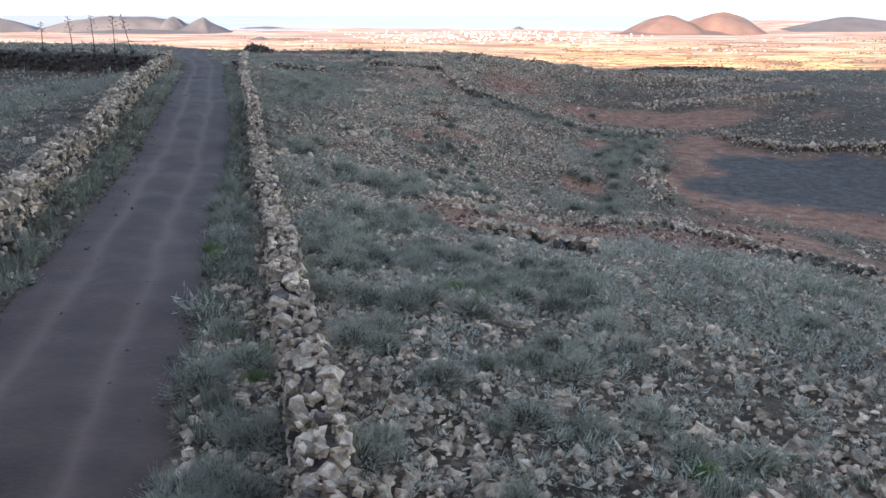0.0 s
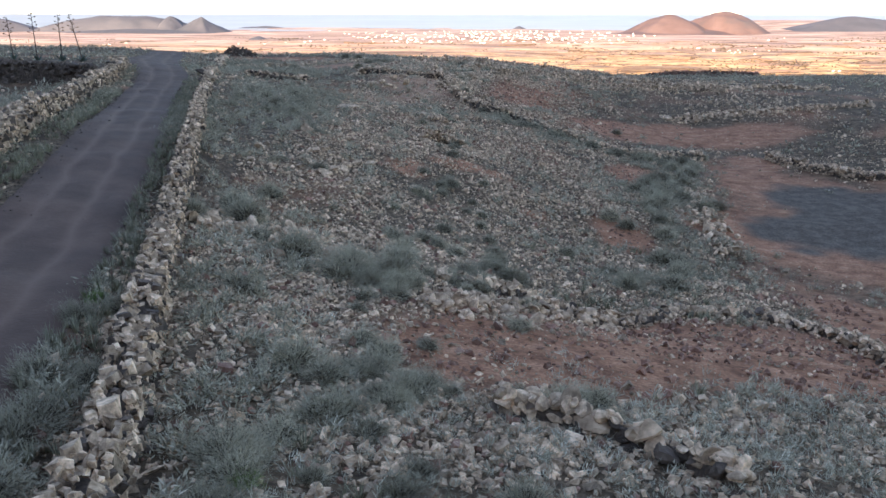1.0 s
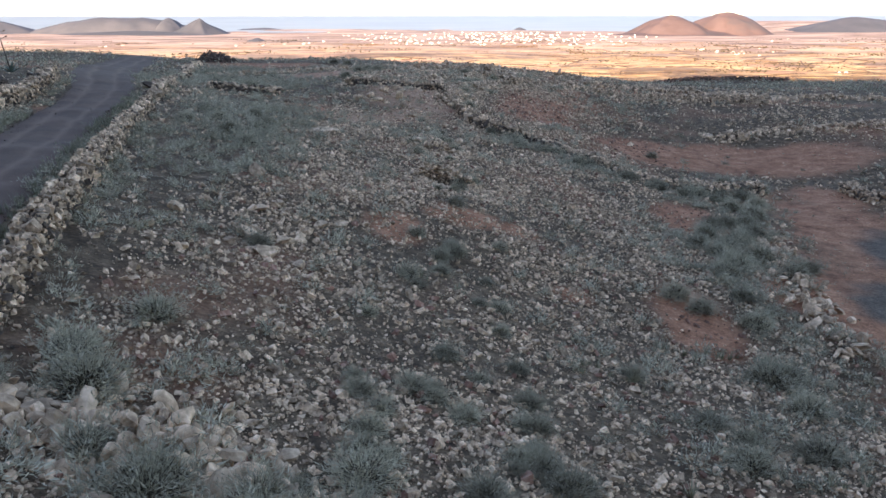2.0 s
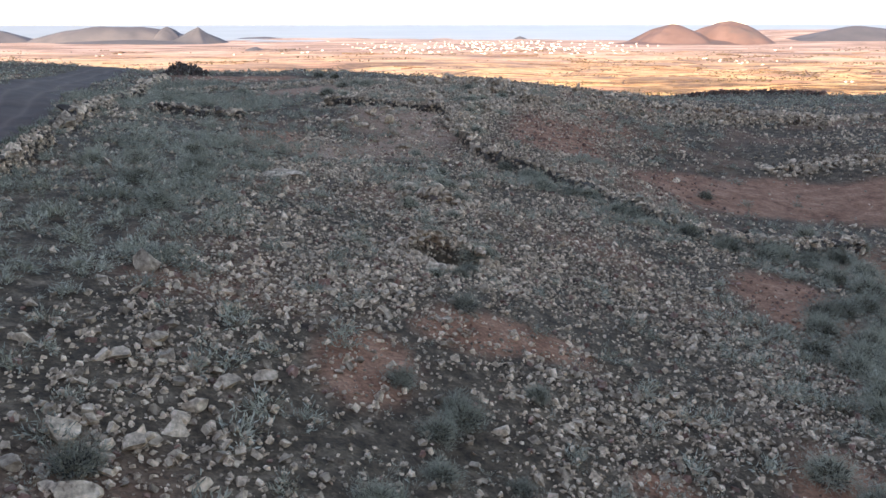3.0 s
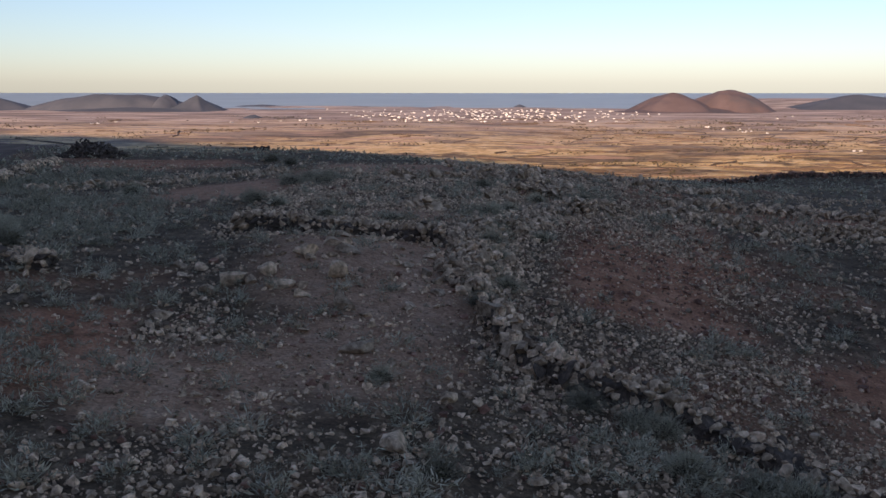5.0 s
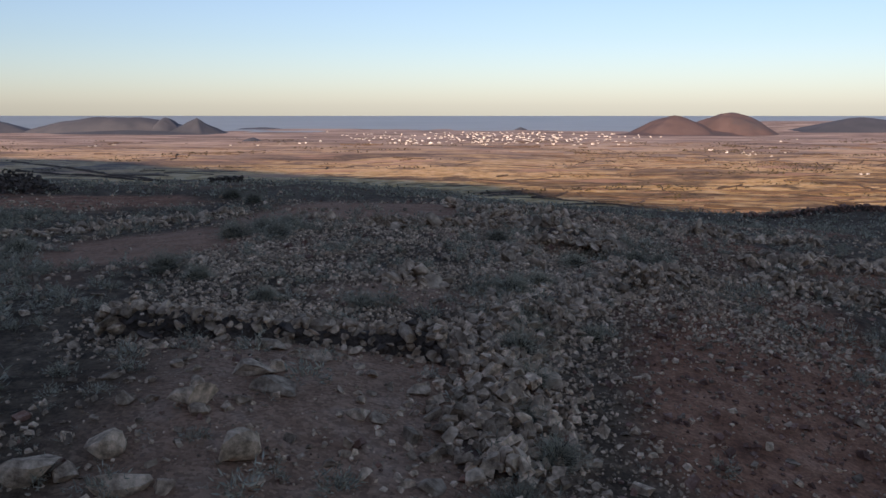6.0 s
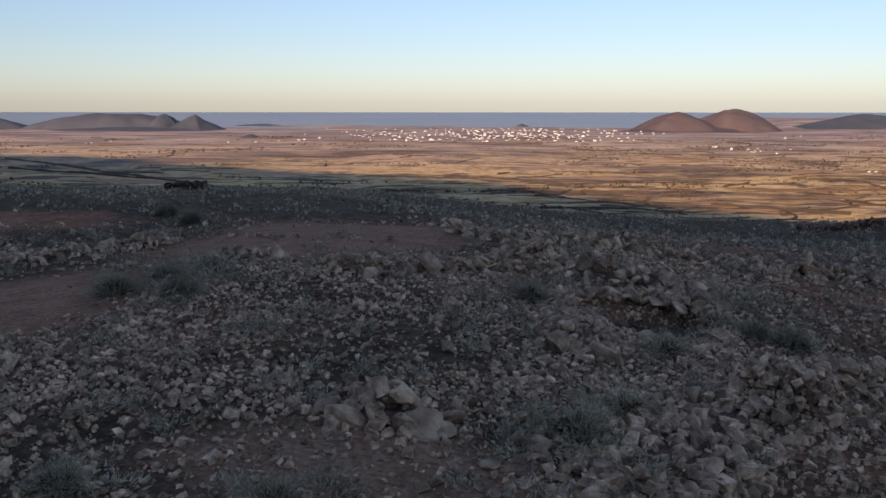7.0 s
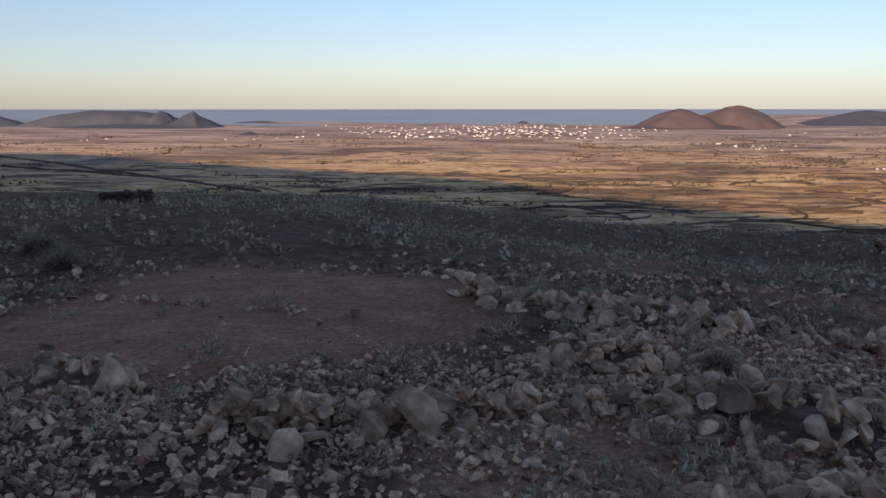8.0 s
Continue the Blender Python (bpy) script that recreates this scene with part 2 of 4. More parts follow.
RED = [(9, 39.8, 7.5, 4.8), (2.5, 35.5, 4.6, 3.4), (29, 66, 14, 17), (24, 82, 3.2, 7), (27, 90, 2, 4), (18, 46, 3.4, 9),
       (25, 103.5, 12, 5.2), (10, 63, 2, 4), (14.5, 80.5, 2.4, 3.8), (8.3, 112.8, 3.9, 6.2), (-25, 150, 8, 4.5), (7.5, 138.5, 4.5, 1.3),
       (14, 136, 3, 2), (22, 132, 5, 2), (12, 118, 4, 5),
       (-2.2, 65.3, 1.2, 1.8), (2.4, 69.6, 2.4, 1.3), (5.2, 63.4, 0.9, 0.9), (0.6, 68.6, 1.4, 0.9), (-10.5, 97.5, 2.0, 4.0)]
PALE = [(-13.0, 128.5, 5, 4.8), (-5.4, 141.4, 5.6, 7.0), (-2.5, 107, 4, 5), (-6.5, 96, 3, 3), (2.5, 131.6, 3.5, 2.2), (-1.5, 118, 3, 1.4), (-2.5, 99, 3, 4), (-3.2, 111.6, 4.2, 3.0), (-1.8, 109.5, 3.5, 3.5)]


def red_earth(x, y):
    v = np.zeros(np.shape(x))
    for e in RED:
        v = np.maximum(v, ellipse(x, y, *e))
    for e in PALE[:2]:                                     # the two bare fields
        v = np.maximum(v, 0.8 * ellipse(x, y, *e, 0.35))
    v = np.maximum(v, 0.6 * smooth(0.1, 0.8, ripple(x, y, 7, 21) * 0.7 + ripple(x, y, 2.6, 22) * 0.4) * smooth(26, 32, y) * (1 - smooth(155, 190, y)))
    return v


def cinder_bed(x, y):
    return ellipse(x, y, 32, 69.5, 11.5, 10.5, 0.12)


def pale_dust(x, y):
    v = np.zeros(np.shape(x))
    for i, e in enumerate(PALE):
        v = np.maximum(v, (0.35 if i < 2 else 0.65) * ellipse(x, y, *e, 0.35))
    return v


def mesh_from(name, verts, faces, mat, shade_smooth=False):
    """A mesh from arrays of corners and of triangles or quads."""
    me = bpy.data.meshes.new(name)
    k = faces.shape[1]
    me.vertices.add(len(verts)), me.loops.add(faces.size), me.polygons.add(len(faces))
    me.vertices.foreach_set("co", np.ascontiguousarray(verts, dtype=np.float32).ravel())
    me.loops.foreach_set("vertex_index", np.ascontiguousarray(faces, dtype=np.int32).ravel())
    me.polygons.foreach_set("loop_start", np.arange(0, faces.size, k, dtype=np.int32))
    me.polygons.foreach_set("use_smooth", np.full(len(faces), shade_smooth))
    me.update(calc_edges=True)
    me.materials.append(mat)
    return me


def grid_faces(nx, ny):
    i, j = np.meshgrid(np.arange(nx - 1), np.arange(ny - 1))
    a = (j * nx + i).ravel()
    return np.c_[a, a + 1, a + nx + 1, a + nx]


def spread(lo, hi, step, out_lo, out_hi, growth=1.09):
    mid = list(np.arange(lo, hi, step))
    right, s = [hi], step
    while right[-1] < out_hi:
        s *= growth
        right.append(right[-1] + s)
    left, s = [lo], step
    while left[-1] > out_lo:
        s *= growth
        left.append(left[-1] - s)
    return np.array(left[:0:-1] + mid + right)


xs = spread(-32, 42, 0.4, -4200, 4200)
ys = spread(4, 165, 0.4, -900, 4900, 1.035)
gx, gy = np.meshgrid(xs, ys)
gz = land(gx, gy)
ground = new("ground", mesh_from("ground", np.c_[gx.ravel(), gy.ravel(), gz.ravel()], grid_faces(len(xs), len(ys)), ground_material(), True))
soil = np.stack([red_earth(gx, gy), cinder_bed(gx, gy), pale_dust(gx, gy), smooth(200, 420, gy)], -1)
layer = ground.data.color_attributes.new("soil", "FLOAT_COLOR", "POINT")
layer.data.foreach_set("color", soil.astype(np.float32).ravel())
tagged(ground, "rubbly brown hillside with red earth patches above a plain", "ground", kind="structure")

sea = new("sea", mesh_from("sea", np.array([(-3800, 1900, -44.0), (3800, 1900, -44.0), (3800, 4900, -44.0), (-3800, 4900, -44.0)]), np.array([[0, 1, 2, 3]]), sea_material()))
tagged(sea, "calm blue-grey sea beyond the coastal plain", "sea", kind="structure")


def hill(name, cx, cy, rx, ry, top, base, mat, label, seed, flat=1.6, n=56):
    """A weathered volcanic hill: a dome with gullies, on a polar grid."""
    a, r = np.meshgrid(np.linspace(0, 2 * np.pi, 2 * n, endpoint=False), np.linspace(0.0, 1.0, n))
    gully = 1 + 0.1 * np.sin(2 * a + seed) + 0.07 * ripple(3 * np.cos(a) + seed, 3 * np.sin(a) + r, 1.0, seed) + 0.025 * r * ripple(5 * np.cos(a), 5 * np.sin(a) + 2 * r, 1.0, seed + 1)
    x, y = cx + rx * r * np.cos(a) * gully, cy + ry * r * np.sin(a) * gully
    h = (1 - r ** flat) ** 1.5
    z = base + (top - base) * h * (1 + 0.1 * ripple(x, y, rx * 0.45, seed + 2) + 0.05 * ripple(x, y, rx * 0.16, seed + 3)) - 4 * r
    k = 2 * n
    faces = np.array([(j * k + i, j * k + (i + 1) % k, (j + 1) * k + (i + 1) % k, (j + 1) * k + i) for j in range(n - 1) for i in range(k)])
    ob = new(name, mesh_from(name, np.c_[x.ravel(), y.ravel(), z.ravel()], faces[:, ::-1], mat, True))
    return tagged(ob, label, "hill", kind="structure")


# hills on the plain, and the tall hill behind the drone that keeps the low sun off this slope
HILL = "bare brown volcanic hill rising from the far plain"


def ridge_behind():
    """The long volcano ridge behind the drone: a crest line with gullied flanks."""
    s, q = np.meshgrid(np.linspace(0, 1, 90), np.linspace(-1, 1, 41))
    cx, cy = -1060 + 1440 * s, 250 - 950 * s
    x, y = cx + 0.55 * 210 * q, cy + 0.83 * 210 * q
    crest = 224 + 22 * np.exp(-((s - 0.36) / 0.16) ** 2) - 22 * smooth(0.52, 0.66, s) + 9 * np.exp(-((s - 0.47) / 0.05) ** 2) + 9 * np.sin(11 * s + 0.6) + 7 * ripple(s * 22, s * 0, 1.0, 33)
    z = -15 + crest * (1 - abs(q) ** 1.25) * (1 + 0.12 * q * q * ripple(x, y, 40, 34)) - 45 * smooth(0.85, 1, abs(q))
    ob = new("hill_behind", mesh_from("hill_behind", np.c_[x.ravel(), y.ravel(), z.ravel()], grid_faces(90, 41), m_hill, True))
    return tagged(ob, "long bare volcano ridge that shades the slope", "hill", kind="structure")


ridge_behind()
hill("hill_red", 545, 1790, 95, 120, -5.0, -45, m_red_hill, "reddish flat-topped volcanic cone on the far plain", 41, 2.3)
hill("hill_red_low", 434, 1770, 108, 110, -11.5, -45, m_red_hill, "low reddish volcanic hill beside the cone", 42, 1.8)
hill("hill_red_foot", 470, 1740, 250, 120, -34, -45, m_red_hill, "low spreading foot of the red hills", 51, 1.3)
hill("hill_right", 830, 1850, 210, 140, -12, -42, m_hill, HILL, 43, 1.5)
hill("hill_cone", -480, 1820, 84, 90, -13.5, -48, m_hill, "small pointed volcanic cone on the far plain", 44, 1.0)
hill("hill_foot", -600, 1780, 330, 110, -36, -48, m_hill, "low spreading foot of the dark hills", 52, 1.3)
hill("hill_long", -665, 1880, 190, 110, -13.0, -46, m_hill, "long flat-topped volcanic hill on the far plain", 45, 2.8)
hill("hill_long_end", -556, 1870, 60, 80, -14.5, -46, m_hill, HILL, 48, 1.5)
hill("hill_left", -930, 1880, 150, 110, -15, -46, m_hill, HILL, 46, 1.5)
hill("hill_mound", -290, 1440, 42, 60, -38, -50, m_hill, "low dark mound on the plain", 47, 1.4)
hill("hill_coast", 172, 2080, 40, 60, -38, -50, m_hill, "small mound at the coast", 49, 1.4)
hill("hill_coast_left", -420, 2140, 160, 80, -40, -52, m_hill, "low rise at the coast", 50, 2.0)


# ---- builders ----
def part(name, me, parent, label=""):
    """A mesh as one object under a thing or under a part."""
    ob = new(name, me)
    ob.parent = parent
    return tagged(ob, label)


def empty_thing(name, x, y, z, label, category, group=""):
    ob = new(name)
    ob.location = (x, y, z)
    return tagged(ob, label, category, group)


rng = np.random.default_rng(5)


def rock_shape(seed, level):
    """Corners and triangles of an angular stone, about 1 across."""
    bm = bmesh.new()
    bmesh.ops.create_icosphere(bm, subdivisions=level, radius=0.5)
    r = np.random.default_rng(seed)
    co = np.array([v.co[:] for v in bm.verts])
    fa = np.array([[v.index for v in f.verts] for f in bm.faces])
    bm.free()
    for _ in range(7 if level > 1 else 3):                 # broken faces: cut the ball by planes
        d = r.normal(size=3)
        d /= np.linalg.norm(d)
        over = np.maximum(0, co @ d - r.uniform(0.13, 0.38))
        co = co - over[:, None] * d
    co = co * (1 + r.uniform(-0.1, 0.1, size=(len(co), 1)))
    co[:, 0] *= r.uniform(0.95, 1.35)
    co[:, 1] *= r.uniform(0.75, 1.05)
    co[:, 2] *= r.uniform(0.6, 0.95)
    return co, fa


def shard(seed):
    """A broken stone of twelve triangles: a block with its corners pushed about."""
    r = np.random.default_rng(seed)
    v = np.array([(a, b, c) for c in (-0.5, 0.5) for a, b in ((-0.5, -0.5), (0.5, -0.5), (0.5, 0.5), (-0.5, 0.5))])
    v[4:, :2] *= r.uniform(0.55, 0.95)
    v = v + r.uniform(-0.2, 0.2, v.shape) * (1, 1, 0.8)
    v = v * (r.uniform(0.6, 0.95), r.uniform(0.45, 0.7), r.uniform(0.4, 0.65))
    f = np.array([(0, 2, 1), (0, 3, 2), (4, 5, 6), (4, 6, 7), (0, 1, 5), (0, 5, 4), (1, 2, 6), (1, 6, 5), (2, 3, 7), (2, 7, 6), (3, 0, 4), (3, 4, 7)])
    return v, f


ROCKS = [rock_shape(100 + i, 2) for i in range(18)]
CHIPS = [shard(200 + i) for i in range(24)]


def pebble(seed):
    """A tiny six-cornered stone."""
    r = np.random.default_rng(seed)
    v = np.array([(1, 0, 0), (-1, 0, 0), (0, 1, 0), (0, -1, 0), (0, 0, 0.8), (0, 0, -0.8)]) * 0.5 * r.uniform(0.6, 1.3, (6, 1)) + r.normal(0, 0.08, (6, 3))
    return v, np.array([(0, 2, 4), (2, 1, 4), (1, 3, 4), (3, 0, 4), (2, 0, 5), (1, 2, 5), (3, 1, 5), (0, 3, 5)])


PEBBLES = [pebble(250 + i) for i in range(10)]
ROCK_MESH = [mesh_from("stone", v, f, m_stone) for v, f in ROCKS]
DARK_MESH = [mesh_from("stone", v, f, m_dark_stone) for v, f in ROCKS]


def turns(n, tilt, r=rng):
    """n random rotations: any heading, a limited tilt."""
    a, b, c = r.uniform(0, 2 * np.pi, n), r.normal(0, tilt, n), r.normal(0, tilt, n)
    ca, sa, cb, sb, cc, sc = np.cos(a), np.sin(a), np.cos(b), np.sin(b), np.cos(c), np.sin(c)
    z = np.zeros(n)
    o = np.ones(n)
    rz = np.stack([ca, -sa, z, sa, ca, z, z, z, o], -1).reshape(n, 3, 3)
    rx = np.stack([o, z, z, z, cb, -sb, z, sb, cb], -1).reshape(n, 3, 3)
    ry = np.stack([cc, z, sc, z, o, z, -sc, z, cc], -1).reshape(n, 3, 3)
    return rz @ rx @ ry


def heap_mesh(name, shapes, places, rots, sizes, mat, shade_smooth=False):
    """Many small pieces joined into one mesh."""
    pick = np.arange(len(places)) % len(shapes)
    vs, fs, base = [], [], 0
    for k, (v, f) in enumerate(shapes):
        sel = np.nonzero(pick == k)[0]
        if not len(sel):
            continue
        s = sizes[sel]
        s = s[:, None, None] if s.ndim == 1 else s[:, None, :]
        w = np.einsum("nij,nvj->nvi", rots[sel], v[None] * s) + places[sel][:, None, :]
        vs.append(w.reshape(-1, 3))
        fs.append((f[None] + (base + len(v) * np.arange(len(sel)))[:, None, None]).reshape(-1, f.shape[1]))
        base += len(v) * len(sel)
    return mesh_from(name, np.concatenate(vs), np.concatenate(fs), mat, shade_smooth)


def uneven(size, r, low=0.7, high=1.25):
    """Sizes of stones, each stretched its own way."""
    return np.asarray(size)[:, None] * r.uniform(low, high, (len(size), 3))


def lay_stones(parent, places, rots, sizes, near, meshes, joined_mat, name="stone", rest_name="stones_beyond"):
    """The stones picked by near become pieces of their own under parent; the others are joined into one part."""
    origin = np.array(parent.location)
    for i in np.nonzero(near)[0]:
        ob = new(name, meshes[i % len(meshes)])
        ob.parent = parent
        s = sizes[i] if np.ndim(sizes[i]) else (sizes[i],) * 3
        ob.matrix_basis = Matrix.Translation(places[i] - origin) @ Matrix(rots[i].tolist()).to_4x4() @ Matrix.Diagonal((*map(float, s), 1))
    rest = ~near
    if rest.any():
        me = heap_mesh(rest_name, ROCKS if rest.sum() < 500 else CHIPS, places[rest] - origin, rots[rest], sizes[rest], joined_mat)
        tagged(part(rest_name, me, parent), kind="stuff")


def follow(line, step):
    """Points and headings every step metres along a line of plan points."""
    p = np.array(line, float)
    seg = np.hypot(*np.diff(p, axis=0).T)
    s = np.r_[0, np.cumsum(seg)]
    t = np.arange(0, s[-1], step)
    x, y = np.interp(t, s, p[:, 0]), np.interp(t, s, p[:, 1])
    # round the corners a little
    k = max(1, int(1.5 / step))
    pad = lambda v: np.convolve(np.r_[[v[0]] * k, v, [v[-1]] * k], np.ones(2 * k + 1) / (2 * k + 1), "valid")
    x, y = pad(x), pad(y)
    h = np.arctan2(np.gradient(y), np.gradient(x))
    return x, y, h


def dry_wall(name, line, height, width, size, label, near=None, meshes=ROCK_MESH, mat=None, ruin=0.25, seed=1, limit=300):
    """A dry-stone wall: a lumpy core, two faces of fitted stones in rough courses, and stones along its top."""
    r = np.random.default_rng(seed)
    x, y, h = follow(line, 0.25)
    keep = 1 - ruin * (0.5 + 0.5 * ripple(x, y, 4.5, seed)) - 0.5 * ruin * (ripple(x, y, 1.6, seed + 1) > 0.3)
    top = height * np.clip(keep, 0.25, 1)
    root = empty_thing(name, float(x[0]), float(y[0]), float(land(x[0], y[0])), label, "wall")
    tagged(root, kind="structure")
    nx, ny = -np.sin(h), np.cos(h)
    # core
    prof = np.array([(-0.5, -0.25), (-0.38, 0.55), (-0.28, 0.74), (0.28, 0.74), (0.38, 0.55), (0.5, -0.25)])
    cx = x[:, None] + nx[:, None] * prof[:, 0] * width
    cy = y[:, None] + ny[:, None] * prof[:, 0] * width
    cz = land(x, y)[:, None] + prof[:, 1] * top[:, None]
    cz[[0, -1]] -= 0.3
    core = np.c_[cx.ravel(), cy.ravel(), cz.ravel()] - np.array(root.location)
    part("core", mesh_from("core", core, grid_faces(len(prof), len(x)), m_core), root)
    # stones
    P, Z, D = [], [], []
    courses = max(2, int(round(height / (size * 0.62))))
    length = 0.25 * len(x)
    for c in range(courses + 1):
        for side in (-1, 1, 0, 0.5, -0.5):
            if side in (0, 0.5, -0.5) and c < courses:
                continue
            gap = size * (1.02 if side in (-1, 1) else 0.84)
            u = np.arange(0, length, gap)
            u = u + r.uniform(-0.35, 0.35, len(u)) * size
            i = np.clip((u / 0.25).astype(int), 0, len(x) - 1)
            frac = c / courses
            if side in (-1, 1):
                ok = frac * height <= top[i] + 0.02
                q = side * width * (0.5 - 0.14 * frac) + r.normal(0, 0.05, len(i)) * size * 2
                zz = frac * height + r.normal(0, 0.05, len(i))
            else:
                ok = r.uniform(size=len(i)) < 0.92
                q = side * width * 0.55 + r.normal(0, 0.05, len(i))
                zz = top[i] * 0.93 + r.normal(0, 0.06, len(i))
            px, py = x[i] + nx[i] * q, y[i] + ny[i] * q
            P.append(np.c_[px, py, land(px, py) + zz][ok])
            Z.append((size * r.lognormal(0, 0.34, len(i)))[ok])
            # faces below the cap get more dark stones, painting their shade into the colour
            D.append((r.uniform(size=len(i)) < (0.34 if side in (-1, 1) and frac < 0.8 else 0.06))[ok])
    # fallen stones at the foot
    n = int(length * 1.6)
    i = r.integers(0, len(x), n)
    q = np.sign(r.uniform(-1, 1, n)) * (width * 0.5 + r.exponential(0.45, n))
    px, py = x[i] + nx[i] * q, y[i] + ny[i] * q
    P.append(np.c_[px, py, land(px, py) + 0.05])
    Z.append(size * r.uniform(0.5, 1.1, n))
    D.append(r.uniform(size=n) < 0.3)
    P, Z, D = np.concatenate(P), np.concatenate(Z), np.concatenate(D)
    R, Z = turns(len(P), 0.45, r), uneven(Z, r)
    d = np.hypot(P[:, 0] - near[0], P[:, 1] - near[1]) if near else np.arange(len(P)) * 1.0
    pick = np.zeros(len(P), bool)
    pick[np.argsort(d)[:limit]] = True
    lay_stones(root, P[~D], R[~D], Z[~D], pick[~D], meshes, mat or m_stones)
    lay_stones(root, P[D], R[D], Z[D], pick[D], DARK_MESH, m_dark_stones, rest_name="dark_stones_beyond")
    return root


def stone_heap(name, cx, cy, rx, ry, height, size, label, n, hollow=None, meshes=ROCK_MESH, mat=None, seed=1, limit=150):
    """A heap of stones; hollow: (x, y, radius) of each pit left open in it."""
    r = np.random.default_rng(seed)
    a, d = r.uniform(0, 2 * np.pi, n), np.sqrt(r.uniform(0, 1, n))
    x, y = cx + rx * d * np.cos(a), cy + ry * d * np.sin(a)
    lift = height * np.clip(1 - d ** 1.3, 0, 1) * r.uniform(0.55, 1.0, n) * (1 + 0.4 * ripple(x, y, 1.4, seed))
    if hollow:
        out = np.min([np.hypot(x - hx, y - hy) / hr for hx, hy, hr in hollow], axis=0)
        ok = out > 1.12
        lift = lift + 0.5 * height * np.exp(-((out - 1.2) / 0.5) ** 2) * (y > cy - 0.3)
        lift = np.where(y < cy - 0.3, 0.35 * lift, lift)
        x, y, lift = x[ok], y[ok], lift[ok]
    root = empty_thing(name, cx, cy, float(land(cx, cy)), label, "stone heap")
    P = np.c_[x, y, land(x, y) + lift]
    Z = size * r.lognormal(0, 0.3, len(P))
    # a low mound under the stones
    g, q = np.meshgrid(np.linspace(0, 2 * np.pi, 25)[:-1], np.linspace(0, 1, 13))
    mx, my = rx * q * np.cos(g), ry * q * np.sin(g)
    mz = land(cx + mx, cy + my) - root.location.z + (0.22 if hollow else 0.5) * height * (1 - q ** 1.3) - 0.14
    for hx, hy, hr in hollow or ():
        mz = mz - 1.6 * height * np.exp(-(np.hypot(cx + mx - hx, cy + my - hy) / (hr * 1.05)) ** 4)
    k = 24
    faces = np.array([(j * k + i, j * k + (i + 1) % k, (j + 1) * k + (i + 1) % k, (j + 1) * k + i) for j in range(12) for i in range(k)])
    part("rubble_core", mesh_from("rubble_core", np.c_[mx.ravel(), my.ravel(), mz.ravel()], faces[:, ::-1], m_rubble, True), root)
    pick = np.zeros(len(P), bool)
    pick[np.argsort(-Z)[:limit]] = True
    lay_stones(root, P, turns(len(P), 0.6, r), uneven(Z, r), pick, meshes, mat or m_stones)
    for hx, hy, hr in hollow or ():                        # far side of each pit lined with dark stones, their colour standing in for shade
        n = int(64 * hr)
        b = r.uniform(-0.15, np.pi + 0.15, n)
        px, py = hx + 1.0 * hr * np.cos(b), hy + 1.0 * hr * np.sin(b)
        Q = np.c_[px, py, land(px, py) - r.uniform(-0.1, 0.9, n) * 0.6 * height]
        lay_stones(root, Q, turns(n, 0.5, r), r.uniform(0.24, 0.44, n), np.ones(n, bool), DARK_MESH, m_dark_stones)
    return root


def rubble_bank(name, line, width, height, size, label, n, seed, limit=200, meshes=ROCK_MESH, mat=None):
    """A collapsed wall: a low bank of tumbled stones along a line."""
    r = np.random.default_rng(seed)
    x, y, h = follow(line, 0.2)
    i = r.integers(0, len(x), n)
    q = r.normal(0, 0.33, n)
    px, py = x[i] - np.sin(h[i]) * q * width, y[i] + np.cos(h[i]) * q * width
    lift = height * np.exp(-(q / 0.45) ** 2) * r.uniform(0.2, 1.0, n) * (0.7 + 0.5 * ripple(px, py, 1.8, seed))
    P = np.c_[px, py, land(px, py) + np.maximum(lift, 0.02)]
    root = empty_thing(name, float(x[0]), float(y[0]), float(land(x[0], y[0])), label, "stone bank")
    prof = np.array([-0.75, -0.45, -0.2, 0, 0.2, 0.45, 0.75])
    vx, vy = x[:, None] - np.sin(h)[:, None] * prof * width, y[:, None] + np.cos(h)[:, None] * prof * width
    vz = land(vx, vy) + 0.42 * height * np.exp(-(prof / 0.4) ** 2) - 0.2
    core = np.c_[vx.ravel(), vy.ravel(), vz.ravel()] - np.array(root.location)
    part("rubble_core", mesh_from("rubble_core", core, grid_faces(len(prof), len(x)), m_rubble, True), root)
    Z = size * np.clip(r.lognormal(0, 0.38, n), 0.4, 2.2)
    pick = np.zeros(n, bool)
    pick[np.argsort(-Z)[:limit]] = True
    lay_stones(root, P, turns(n, 0.6, r), uneven(Z, r), pick, meshes, mat or m_stones)
    return root


# ---- the dirt track ----
TRACK = [(-3.5, -12), (-4.6, 2), (-6.2, 12), (-7.8, 20), (-9.4, 27), (-11.2, 36), (-13.3, 46), (-16, 58), (-20, 73), (-25.5, 96), (-30, 108), (-38, 132), (-45, 160), (-53, 195)]


